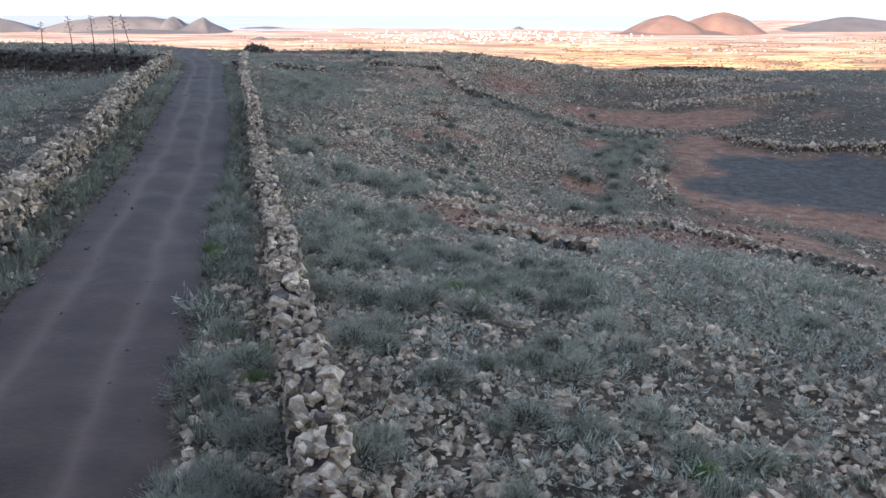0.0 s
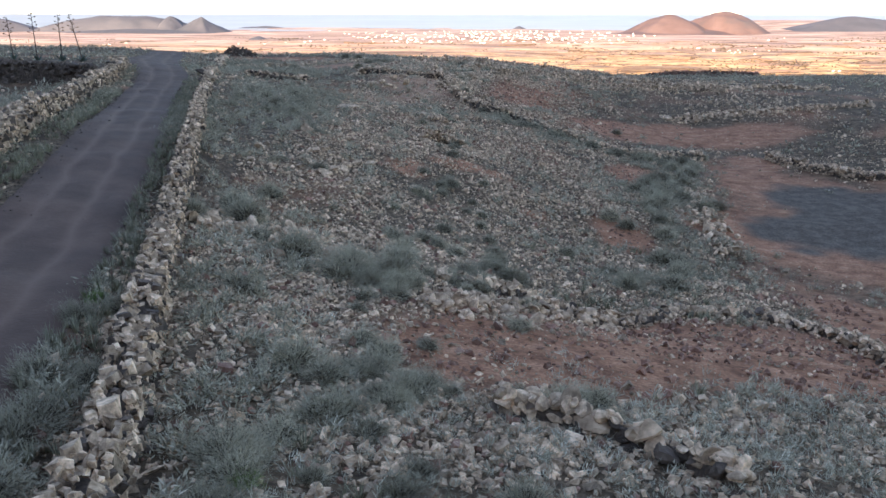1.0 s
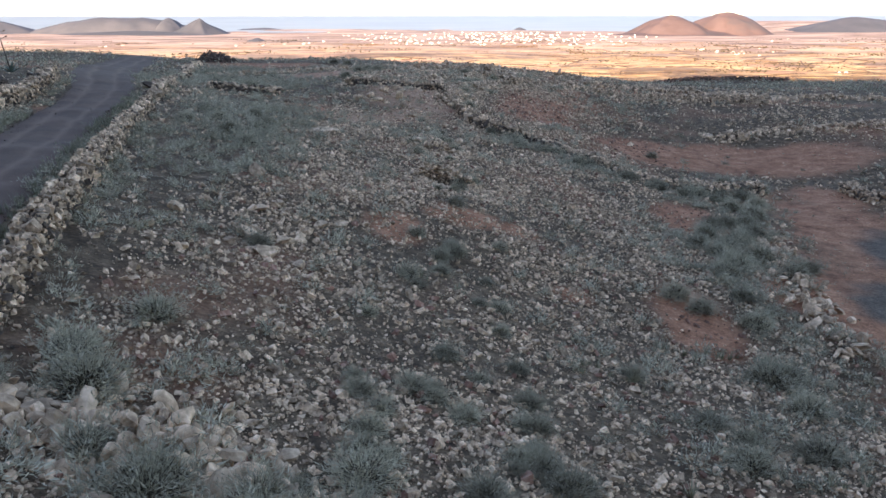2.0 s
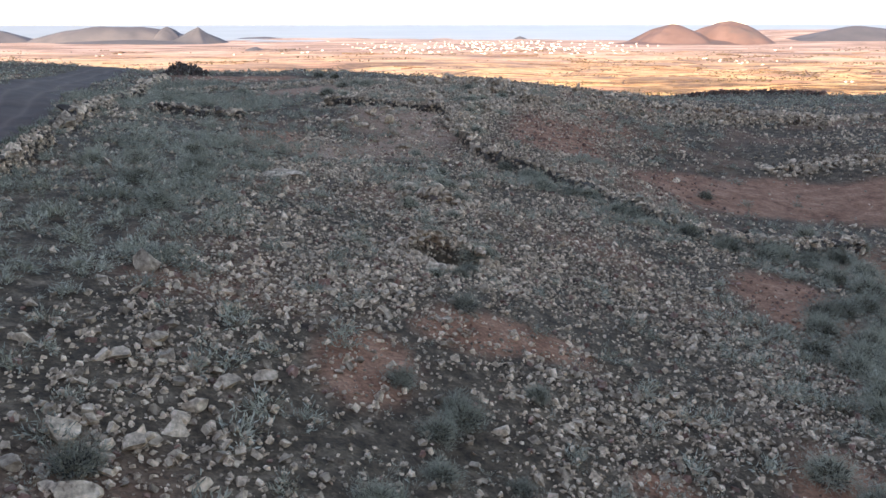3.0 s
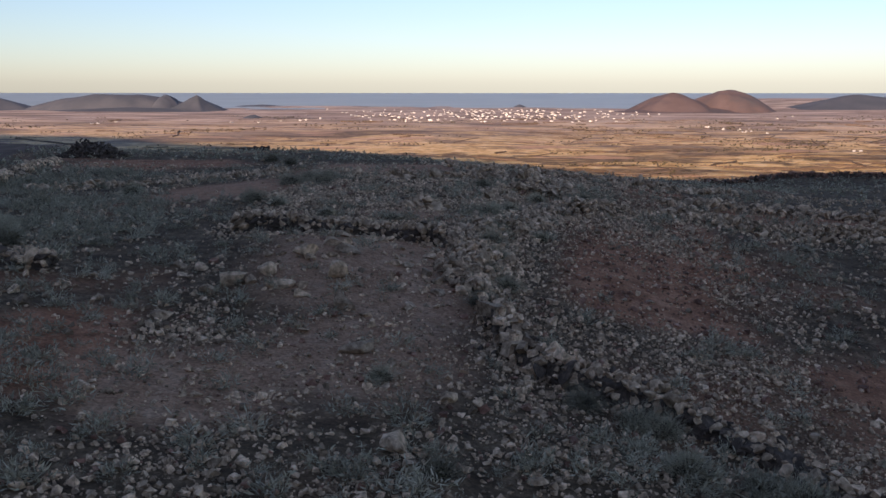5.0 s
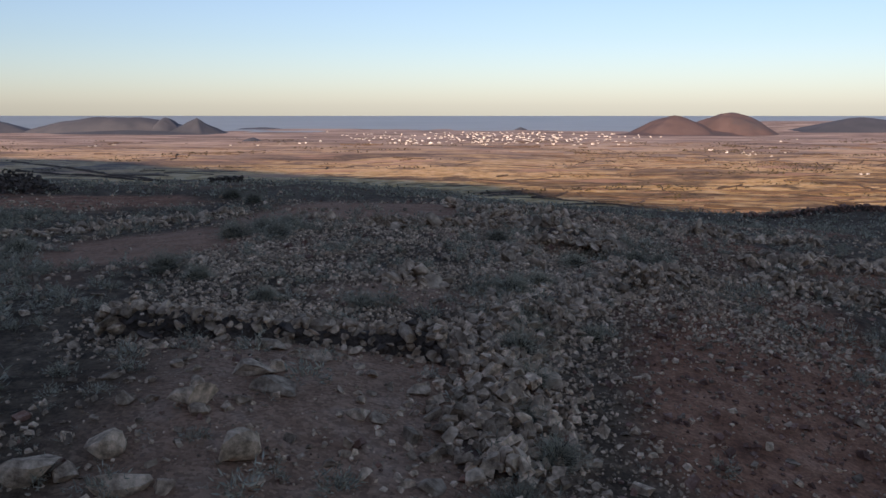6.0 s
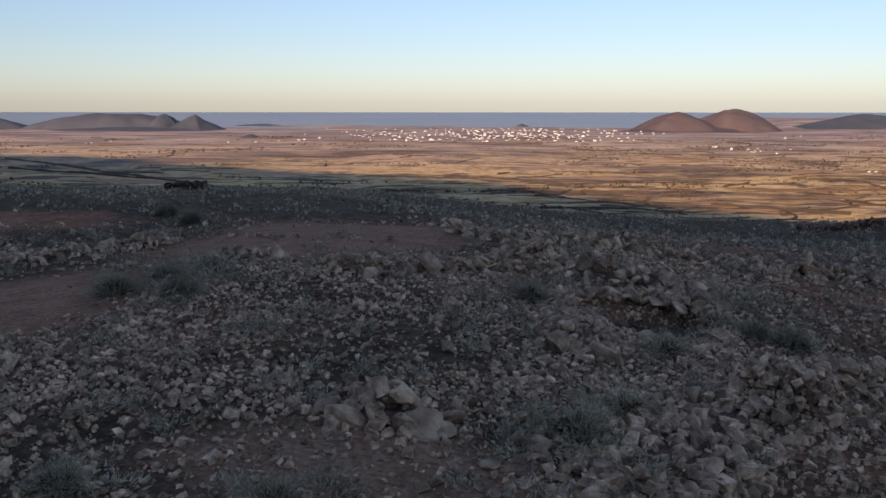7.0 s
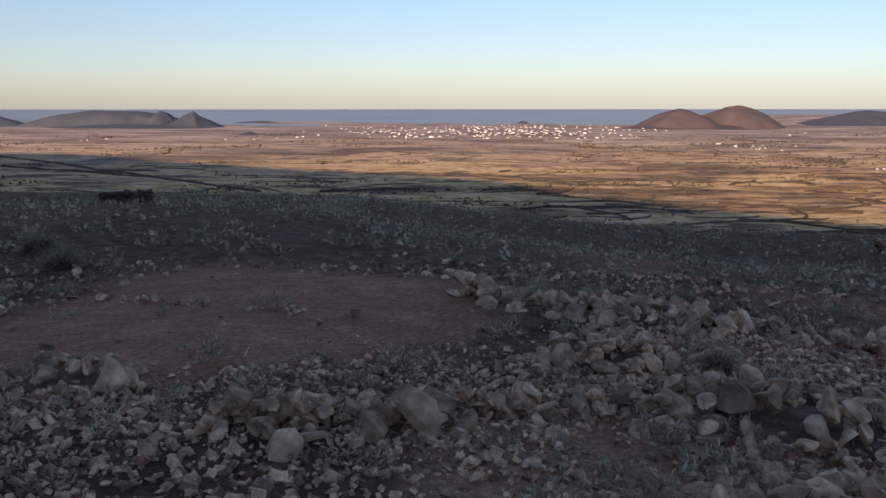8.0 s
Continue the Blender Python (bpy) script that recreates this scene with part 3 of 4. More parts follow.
def track():
    x, y, h = follow(TRACK, 0.4)
    half = 1.62 + 0.9 * smooth(85, 130, y)
    across = np.array([-1.35, -1.1, -0.95, -0.78, -0.62, -0.48, -0.34, -0.2, 0, 0.2, 0.34, 0.48, 0.62, 0.78, 0.95, 1.1, 1.35])
    rut = np.array([-0.12, 0.0, 0.035, 0.02, -0.005, -0.02, -0.005, 0.03, 0.05, 0.03, -0.005, -0.02, -0.005, 0.02, 0.035, 0.0, -0.12])
    px = x[:, None] - np.sin(h)[:, None] * across * half[:, None]
    py = y[:, None] + np.cos(h)[:, None] * across * half[:, None]
    level = land(x, y)[:, None]
    pz = 0.25 * level + 0.75 * land(px, py) + 0.06 + rut + 0.02 * ripple(px, py, 1.1, 61)
    pz = np.maximum(pz, land(px, py) + np.where(abs(across) > 1.2, -0.1, 0.03))
    me = mesh_from("road", np.c_[px.ravel(), py.ravel(), pz.ravel()], grid_faces(len(across), len(x)), track_material(), True)
    uv = me.attributes.new("across", "FLOAT", "POINT")
    uv.data.foreach_set("value", np.tile(across, len(x)).astype(np.float32))
    return tagged(new("road", me), "dark cinder dirt track with paler wheel tracks", "dirt track", kind="structure")


def track_material():
    """Dark cinder with two paler, dusty wheel tracks worn into it."""
    m = m_track
    n, link = m.node_tree.nodes, m.node_tree.links.new
    bsdf = n["Principled BSDF"]
    under = bsdf.inputs["Base Color"].links[0].from_socket
    att = n.new("ShaderNodeAttribute")
    att.attribute_name = "across"
    geo = n.new("ShaderNodeNewGeometry")
    wav = n.new("ShaderNodeTexNoise")
    wav.inputs["Scale"].default_value, wav.inputs["Detail"].default_value = 0.35, 5
    link(geo.outputs["Position"], wav.inputs["Vector"])
    mag = n.new("ShaderNodeMath")
    mag.operation = "ABSOLUTE"
    link(att.outputs["Fac"], mag.inputs[0])
    bend = n.new("ShaderNodeMath")
    bend.operation = "MULTIPLY_ADD"
    bend.inputs[1].default_value = 0.5
    link(wav.outputs["Fac"], bend.inputs[0]), link(mag.outputs[0], bend.inputs[2])
    ramp = n.new("ShaderNodeValToRGB")
    el = ramp.color_ramp.elements
    while len(el) < 5:
        el.new(0.5)
    for e, (p, v) in zip(el, ((0.4, 0.1), (0.58, 0.2), (0.74, 0.75), (0.9, 0.25), (1.05, 0.1))):
        e.position, e.color = p, (v, v, v, 1)
    link(bend.outputs[0], ramp.inputs["Fac"])
    x = n.new("ShaderNodeMix")
    x.data_type = "RGBA"
    x.inputs[7].default_value = (0.2, 0.125, 0.086, 1)
    link(ramp.outputs["Color"], x.inputs[0]), link(under, x.inputs[6])
    link(x.outputs[2], bsdf.inputs["Base Color"])
    return m


track()

# ---- dry-stone walls ----
W = "low dry-stone wall of lichened grey lava stones "
WALL_TRACK = [(0.2, 1), (-1.2, 9), (-1.9, 11.8), (-2.7, 15.4), (-3.4, 18.2), (-4.7, 24.6), (-6.6, 32.5), (-8.3, 39.6), (-10.0, 47), (-11.9, 55.5), (-13.6, 63), (-16.5, 74.5), (-19.5, 88)]
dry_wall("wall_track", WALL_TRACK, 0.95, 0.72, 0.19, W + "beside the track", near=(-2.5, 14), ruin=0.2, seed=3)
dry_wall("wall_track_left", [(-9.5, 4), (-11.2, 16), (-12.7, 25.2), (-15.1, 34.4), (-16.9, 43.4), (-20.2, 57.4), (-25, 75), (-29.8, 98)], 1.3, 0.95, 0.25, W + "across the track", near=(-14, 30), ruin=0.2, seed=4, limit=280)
dry_wall("wall_track_end", [(-20.5, 92), (-22.5, 100), (-26.8, 122), (-31, 140), (-33.5, 152)], 0.7, 0.8, 0.38, "collapsed dry-stone wall along the far track", near=(-22, 95), ruin=0.6, seed=5, limit=100)
dry_wall("wall_left_field", [(-46, 90.5), (-37.5, 87.6), (-27.5, 86)], 1.7, 0.8, 0.4, "dark dry-stone retaining wall of a field", near=(-30, 86), ruin=0.1, seed=6, meshes=DARK_MESH, mat=m_dark_stones, limit=100)
dry_wall("wall_middle", [(1.5, 105), (1.9, 101.5), (2.7, 99.7), (3.7, 99.2), (5.0, 99.3), (7.0, 97.8), (8.6, 96.2), (10.2, 93.8), (11.6, 91.8), (13.1, 91.1), (15.5, 90.5), (18.4, 90.2), (23, 91.4)], 0.9, 0.95, 0.27, W + "with gaps, below red earth", near=(6, 97), ruin=0.45, seed=7, limit=280)
dry_wall("wall_gap", [(29, 92.5), (29.4, 88), (31, 84.5), (34, 82.5), (38, 81), (46, 81)], 0.8, 0.9, 0.27, W + "beside a gateway gap", near=(29, 90), ruin=0.4, seed=8, limit=120)
dry_wall("wall_field", [(-9.4, 113.0), (-7, 112.6), (-4.5, 112.7), (-2.3, 112.7), (0.5, 112.3)], 0.85, 0.75, 0.3, W + "across the stony field", near=(-4, 112.5), ruin=0.35, seed=9, limit=300)
dry_wall("wall_field_left", [(-20.5, 106.2), (-17.5, 105.6), (-15.5, 105.6), (-13.4, 105.9)], 0.75, 0.8, 0.32, "tumbled dark dry-stone wall among shrubs", near=(-15, 105.5), ruin=0.5, seed=14, limit=100)
dry_wall("wall_row", [(-0.5, 42.4), (1.2, 42.8), (3.1, 42.9), (5.8, 43.2), (9.2, 45.7), (11.8, 46.1), (13.8, 45), (14.2, 41), (14.0, 37), (15.8, 34), (19, 31.5)], 0.5, 0.7, 0.27, "crumbling row of grey lava stones edging red earth", near=(7, 44), ruin=0.5, seed=10, limit=200)
dry_wall("wall_terrace", [(0.7, 30.4), (2.2, 30.2), (3.4, 29.5), (4.2, 28.5), (5.2, 27.2)], 0.5, 0.3, 0.39, "short terrace edge of large pale lava stones", near=(3, 29), ruin=0.1, seed=11, limit=80)
dry_wall("wall_crest", [(33, 187), (38, 187.5), (46, 188.5), (55, 186.5), (60, 184)], 0.7, 1.4, 0.45, "dark lava crest wall on the ridge", near=(40, 187), ruin=0.5, seed=12, mat=m_red_stones, limit=0)
dry_wall("wall_far_left", [(-25.2, 183.4), (-23, 183), (-20.8, 183.2)], 0.9, 0.8, 0.4, "dark low stone wall on the far slope", near=(-25, 184), ruin=0.1, seed=13, meshes=DARK_MESH, mat=m_dark_stones, limit=60)

# ---- heaps and collapsed walls ----
stone_heap("stone_shelter", -0.1, 76.8, 1.9, 1.7, 0.9, 0.3, "small round stone shelter with a dark open pit", 360, hollow=[(0.1, 76.9, 0.9)], seed=21)
stone_heap("ruin_heap", 3.1, 126.7, 1.3, 2.4, 0.5, 0.3, "heap of pale stones beside a ruined pit", 210, seed=22, limit=200)
stone_heap("ruin_ring", 5.3, 129.7, 3.0, 2.4, 0.4, 0.38, "ruined ring of lava stones round two dark pits", 330, hollow=[(5.85, 129.3, 1.5), (4.0, 130.1, 0.62)], seed=30, limit=230)
stone_heap("ruin_heap", 5.6, 134.0, 3.6, 1.6, 0.75, 0.45, "ruined wall of large pale lava blocks", 115, seed=28, limit=150)
stone_heap("cairn", -32.4, 157, 3.2, 2.4, 1.9, 0.36, "dark rubble heap beside the track", 420, meshes=DARK_MESH, mat=m_dark_stones, seed=23, limit=120)
stone_heap("rubble_heap", -1.2, 119.7, 1.2, 0.9, 0.5, 0.45, "low heap of pale lava stones in a field", 50, seed=24, limit=50)
stone_heap("rubble_heap", -0.8, 86.3, 2.2, 1.6, 0.5, 0.36, "low heap of lava stones among shrubs", 130, seed=26, limit=100)
stone_heap("rubble_heap", 2.9, 136.8, 1.5, 1.2, 1.0, 0.34, "heap of pale lava stones at a field corner", 110, seed=27, limit=110)
stone_heap("rubble_heap", -7.2, 134.6, 2.0, 1.5, 0.5, 0.36, "heap of pale lava stones beside a bare field", 70, seed=29, limit=70)
BANK = "collapsed dry-stone wall, a bank of tumbled grey stones"
rubble_bank("rubble_bank", [(0.8, 106), (1.2, 110), (1.6, 114), (2.4, 117.5), (4.5, 120.8), (7, 123), (10, 125), (13.5, 125.6), (18, 126.5), (26, 128), (36, 127)], 2.6, 0.75, 0.27, BANK, 3200, 51, 300)
rubble_bank("rubble_bank", [(-4, 132.7), (-2.3, 132.4), (-0.6, 132.9), (1.3, 133.8), (2.8, 133.9)], 1.2, 0.5, 0.36, "low row of large pale lava stones edging a bare field", 130, 52, 130)
rubble_bank("rubble_bank", [(0.2, 143.6), (1.4, 142.2), (3.5, 141.4), (5.1, 140.6), (8.3, 140.1), (10, 139.2), (15, 139), (22, 141)], 1.3, 0.6, 0.42, BANK, 420, 53, 160)
rubble_bank("rubble_bank", [(-0.6, 38.3), (1.2, 40.2), (3.2, 42), (6, 43.4)], 1.6, 0.5, 0.32, BANK, 260, 54, 150)
rubble_bank("rubble_bank", [(-8.2, 43), (-7.4, 44.4), (-6.5, 44.8), (-4, 43.8), (-2.5, 41.5)], 2.6, 0.4, 0.36, "band of pale tumbled stones among shrubs", 420, 55, 150)
rubble_bank("rubble_bank", [(15.5, 60), (16.4, 68), (16.8, 74), (18.5, 79)], 2.0, 0.5, 0.34, BANK, 380, 56, 100)
rubble_bank("rubble_bank", [(14, 131), (20, 134), (28, 134), (40, 131), (52, 134)], 2.4, 0.6, 0.42, BANK, 700, 57, 60)
rubble_bank("rubble_bank", [(-27, 131), (-22, 134), (-16, 137), (-12, 143)], 2.0, 0.5, 0.38, BANK, 350, 58, 60)
rubble_bank("rubble_bank", [(24, 110), (30, 112.5), (38, 112), (48, 114)], 2.2, 0.5, 0.4, BANK, 450, 59, 60)
rubble_bank("rubble_bank", [(-11, 144.5), (-9, 143.2), (-6.5, 142), (-4.5, 140.6), (-3.2, 140.2)], 0.8, 0.15, 0.2, "thin line of small stones across a bare field", 50, 60, 50)


# ---- loose stones over the slope ----
def scatter(n, x0, x1, y0, y1, chance, seed):
    r = np.random.default_rng(seed)
    x, y = r.uniform(x0, x1, n), r.uniform(y0, y1, n)
    ok = r.uniform(size=n) < chance(x, y)
    return x[ok], y[ok]


tx, ty, _ = follow(TRACK, 1.0)


def off_track(x, y, clear=2.3):
    """1 away from the track, 0 on it."""
    d = abs(x - np.interp(y, ty, tx))
    return (d > clear + 1.0 * smooth(85, 130, y)).astype(float)


# stretches with fewer stones: centre, spread, share taken away
SPARSE = [(-3.5, 119, 6.5, 5, 0.5), (-4, 131, 5, 2.6, 0.62), (-1.2, 124.2, 3.4, 1.8, 0.55), (-3, 118.2, 4.5, 1.6, 0.45), (-1.5, 109.5, 3, 3, 0.6), (-4.2, 107.5, 6, 5.2, 0.8), (8.4, 113, 4, 6.3, 0.85), (2.6, 132.3, 1.3, 1.1, 0.9), (1.8, 139.3, 2.2, 2.0, 0.7), (-2.5, 97, 4.5, 4.5, 0.7), (-8.5, 94, 2.6, 4, 0.6),
          (-1, 64, 3.5, 5, 0.55), (4, 71, 4, 3.5, 0.45), (12, 83, 4, 4, 0.65), (3, 91, 3, 3.5, 0.5), (-11, 70, 3, 8, 0.5), (8, 60, 5, 6, 0.3), (-7, 62, 2.5, 3, 0.35), (5, 18, 5, 5, 0.4)]


def stoniness(x, y):
    v = 0.52 + 0.45 * ripple(x, y, 6, 71) + 0.35 * ripple(x, y, 2, 72)
    bare = np.maximum(np.maximum(0.93 * np.max([ellipse(x, y, *e) for e in RED[:9]], axis=0), cinder_bed(x, y)), 0.985 * np.max([ellipse(x, y, *e) for e in PALE[:2]], axis=0))
    v = np.clip(v, 0.28, 1)
    for cx, cy, rx, ry, w in SPARSE:
        v = v * (1 - w * ellipse(x, y, cx, cy, rx, ry, 0.45))
    return v * (1 - bare) * off_track(x, y)


def rusty(x, y):
    """Rusty stones lie thickest on the red earth."""
    field = np.max([ellipse(x, y, *e) for e in RED[:2] + RED[5:11]], axis=0) * (1 - cinder_bed(x, y))
    return (0.4 * stoniness(x, y) * (1 - 0.8 * ellipse(x, y, -4, 118, 7, 6)) + 0.45 * field) * off_track(x, y)


def stone_field(name, count, x0, x1, y0, y1, size, shapes, mat, label, seed, factor=1.0, spare=None, chance=stoniness):
    # the strewn strip thins out over four metres at its long sides
    thin = lambda a, b: smooth(x0 - 2, x0 + 2, a + ripple(a, b, 5, seed)) * (1 - smooth(x1 - 2, x1 + 2, a + ripple(a, b, 5, seed + 5)))
    x, y = scatter(int(count * (x1 - x0 + 6) / (x1 - x0)), x0 - 3, x1 + 3, y0, y1, lambda a, b: factor * chance(a, b) * thin(a, b), seed)
    if spare is not None:
        ok = ~spare(x, y)
        x, y = x[ok], y[ok]
    r = np.random.default_rng(seed + 1)
    z = size * np.clip(r.lognormal(0, 0.45, len(x)), 0.35, 2.5)
    z = z * np.where(y < 34, 1.1, 1.0)
    P = np.c_[x, y, land(x, y) + 0.15 * z]
    ob = new(name, heap_mesh(name, shapes, P, turns(len(P), 0.55, r), uneven(z, r, 0.65, 1.4), mat))
    return tagged(ob, label, "stones", kind="stuff")


NEAR_STRIP = lambda x, y: (abs(x) < 2.4) & (y > 104) & (y < 122)
STONY = "loose grey lava stones strewn over the hillside"
stone_field("loose_stones", 130000, -9, 15, 9, 140, 0.105, CHIPS, m_stones, STONY, 81, spare=NEAR_STRIP)
stone_field("loose_stones", 60000, -30, 42, 12, 150, 0.135, CHIPS, m_stones, STONY, 83)
stone_field("loose_stones", 70000, -65, 75, 60, 200, 0.17, PEBBLES, m_stones, STONY, 85, 0.7, spare=lambda x, y: (abs(x) > 0.45 * (y - 30)) | ((y > 148) & (np.sin(917 * x + 531 * y) > -0.8)))
stone_field("rusty_stones", 36000, -9, 18, 24, 150, 0.13, CHIPS, m_red_stones, "rusty brown lava stones strewn over red earth", 87, chance=rusty)
stone_field("gravel", 150000, -9, 12, 34, 140, 0.07, PEBBLES, m_stones, "small lava gravel between the stones", 89)
stone_field("gravel", 32000, -6, 16, 9, 48, 0.1, PEBBLES, m_stones, "small lava stones under dry scrub", 93)
stone_field("loose_stones", 6000, -6, 10, 55, 74, 0.13, CHIPS, m_stones, STONY, 99)


stone_field("loose_stones", 60000, -90, 100, -30, 210, 0.2, PEBBLES, m_stones, STONY, 101, 0.6, spare=lambda x, y: ((abs(x - 3) < 22) & (y > 6) & (y < 150)) | ((y > 145) & (np.sin(917 * x + 531 * y) > -0.7)))


def trackside(x, y):
    d = abs(x - np.interp(y, ty, tx))
    return np.exp(-((d - 2.0) / 0.6) ** 2) + 0.03 * (d < 2)


x, y = scatter(26000, -32, 0, 4, 95, trackside, 95)
r = np.random.default_rng(96)
P = np.c_[x, y, land(x, y) + 0.05]
tagged(new("track_gravel", heap_mesh("track_gravel", PEBBLES, P, turns(len(P), 0.4, r), 0.075 * r.lognormal(0, 0.4, len(P)), m_dark_stones)), "dark loose gravel along the track edges", "gravel", kind="stuff")
stone_field("small_stones", 44000, -9, 11, 113, 138, 0.095, CHIPS, m_stones, "small lava stones covering a field corner", 97)
x, y = scatter(900, -2.4, 2.4, 104, 122, stoniness, 91)
x, y = x[:290], y[:290]
r = np.random.default_rng(92)
lay_stones(ground, np.c_[x, y, land(x, y) + 0.03], turns(len(x), 0.35, r), 0.22 * np.clip(r.lognormal(0, 0.4, len(x)), 0.5, 2.5), np.ones(len(x), bool), ROCK_MESH, m_stones)


def boulder(x, y, w, d, h, turn, seed, label):
    """A large weathered block, faceted, with softened edges."""
    v, f = rock_shape(seed, 2)
    span = np.ptp(v, axis=0)
    me = mesh_from("boulder", v / span * np.array([w, d, h]), f, m_boulder)
    ob = new("boulder", me)
    ob.matrix_basis = pose(x, y, float(land(x, y)) + 0.28 * h, 4, 3, turn)
    return tagged(ob, label, "boulder", "boulders on the slope")


SLAB, BLOCK = "flat pale lava slab lying on bare earth", "pale angular lava boulder on the rubble slope"
for i, b in enumerate([(-4.4, 109.3, 1.0, 0.7, 0.35, 20), (-3.8, 108.4, 1.1, 0.8, 0.4, -15), (-6.4, 105.5, 0.8, 0.7, 0.6, 40), (-5.3, 107.4, 1.0, 0.6, 0.6, 10), (-3.3, 110.9, 1.1, 0.6, 0.3, 5), (-4.3, 111.5, 1.0, 0.55, 0.32, -8), (-3.4, 103.3, 0.9, 0.7, 0.65, 60), (-5.7, 104.4, 1.1, 0.7, 0.45, 25),
                       (-3.9, 105.4, 0.9, 0.6, 0.7, 70), (-7.3, 104.6, 0.9, 0.8, 0.6, 5), (-7.6, 86.0, 1.6, 0.9, 0.35, 5), (-8.0, 85.2, 1.2, 0.8, 0.3, 30),
                       (-5.8, 57.2, 0.8, 0.6, 0.45, 25), (-8.4, 68.5, 0.8, 0.7, 0.7, 65), (-6.9, 59.0, 0.7, 0.6, 0.45, 10), (-2.5, 99.5, 1.1, 0.7, 0.4, 12),
                       (-1.2, 93.5, 0.9, 0.7, 0.45, 80), (0.9, 90.2, 0.8, 0.6, 0.4, 33), (7.5, 131.2, 1.0, 0.8, 0.7, 45), (2.4, 124.8, 0.8, 0.7, 0.6, 15), (6.1, 131.9, 0.8, 0.7, 0.6, 80), (4.5, 129.6, 0.5, 0.4, 0.5, 20)]):
    boulder(*b, 300 + i, SLAB if b[4] < 0.42 else BLOCK)


r = np.random.default_rng(330)
for x0, x1, y0, y1, count, low, high in ((-9.5, 0, 101, 111.5, 44, 0.25, 0.6), (-10, -3.5, 54, 64, 26, 0.3, 0.7), (-2, 3, 86, 98, 14, 0.3, 0.6), (3.5, 9, 131, 136, 16, 0.35, 0.75)):
    for k in range(count):
        w = float(r.uniform(low, high))
        boulder(float(r.uniform(x0, x1)), float(r.uniform(y0, y1)), w, w * float(r.uniform(0.6, 0.9)), w * float(r.uniform(0.4, 0.7)), float(r.uniform(0, 180)), int(r.integers(300, 330)), BLOCK)


# ---- shrubs, grass and agaves ----
def twig_ball(seed, n, up=0.9, thin=0.006, length=0.1):
    """A low dome of many fine twigs in bunches, about 1 across; each twig is a pointed sliver of two triangles."""
    r = np.random.default_rng(seed)
    bunch = max(6, n // 14)
    ba, be = r.uniform(0, 2 * np.pi, bunch), np.arcsin(r.uniform(0.0, 1, bunch))
    br = (0.3 + 0.12 * r.normal(0, 0.5, bunch)) * (1 + 0.25 * np.sin(3 * ba + seed))
    k = r.integers(0, bunch, n)
    d = np.c_[np.cos(ba) * np.cos(be), np.sin(ba) * np.cos(be), np.sin(be) * up][k]
    root = d * (br[k] * r.uniform(0.4, 1.15, n))[:, None] + r.normal(0, 0.045, (n, 3))
    way = d + np.array([0, 0, 0.25]) + r.normal(0, 0.75, (n, 3))
    way /= np.linalg.norm(way, axis=1)[:, None]
    tip = root + way * (length * r.uniform(0.5, 1.2, n))[:, None]
    side = np.cross(way, r.normal(size=(n, 3)))
    side /= np.linalg.norm(side, axis=1)[:, None] + 1e-9
    w = thin * r.uniform(0.6, 1.5, n)[:, None]
    mid = 0.6 * root + 0.4 * tip
    v = np.stack([root, mid + side * w, tip, mid - side * w], 1).reshape(-1, 3)
    v[:, 2] = np.maximum(v[:, 2], -0.03)
    k = 4 * np.arange(n)[:, None]
    f = np.concatenate([k + [0, 1, 2], k + [0, 2, 3]])
    return v, f


def shrub_mesh(seed, leaf):
    """Fine outer twigs over a core of stout brown stems that rise from the root; their dark tone also paints inner
    shade.
    """
    v, f = twig_ball(seed, 3900, 0.9, 0.0026, 0.085)
    r = np.random.default_rng(seed + 50)
    n = 760
    a, e = r.uniform(0, 2 * np.pi, n), np.arcsin(r.uniform(0.05, 1, n))
    d = np.c_[np.cos(a) * np.cos(e), np.sin(a) * np.cos(e), 0.9 * np.sin(e)]
    root, tip = d * r.uniform(0.0, 0.14, n)[:, None], d * r.uniform(0.2, 0.34, n)[:, None] + r.normal(0, 0.025, (n, 3))
    side = np.cross(d, r.normal(size=(n, 3)))
    side *= (0.0038 / (np.linalg.norm(side, axis=1) + 1e-9))[:, None]
    mid = 0.4 * root + 0.6 * tip
    w = np.stack([root, mid + side, tip, mid - side], 1).reshape(-1, 3)
    w[:, 2] = np.maximum(w[:, 2], -0.03)
    k = 4 * np.arange(n)[:, None] + len(v)
    g = np.concatenate([k + [0, 1, 2], k + [0, 2, 3]])
    me = mesh_from("shrub", np.concatenate([v, w]), np.concatenate([f, g]), leaf)
    me.materials.append(m_wood)
    me.polygons.foreach_set("material_index", np.r_[np.zeros(len(f)), np.ones(len(g))].astype(np.int32))
    return me


MIDDLE = [twig_ball(410 + i, 180, 0.85, 0.01, 0.13) for i in range(6)]
SMALL = [twig_ball(420 + i, 42, 0.9, 0.0085, 0.18) for i in range(6)]
DOTS = [twig_ball(460 + i, 16, 0.7, 0.13, 0.4) for i in range(5)]
FAR = [twig_ball(440 + i, 20, 0.7, 0.04, 0.2) for i in range(6)]
SHRUB_MESH = [shrub_mesh(400 + i, m_shrub) for i in range(9)]
GREEN_MESH = [shrub_mesh(430 + i, m_green) for i in range(2)]

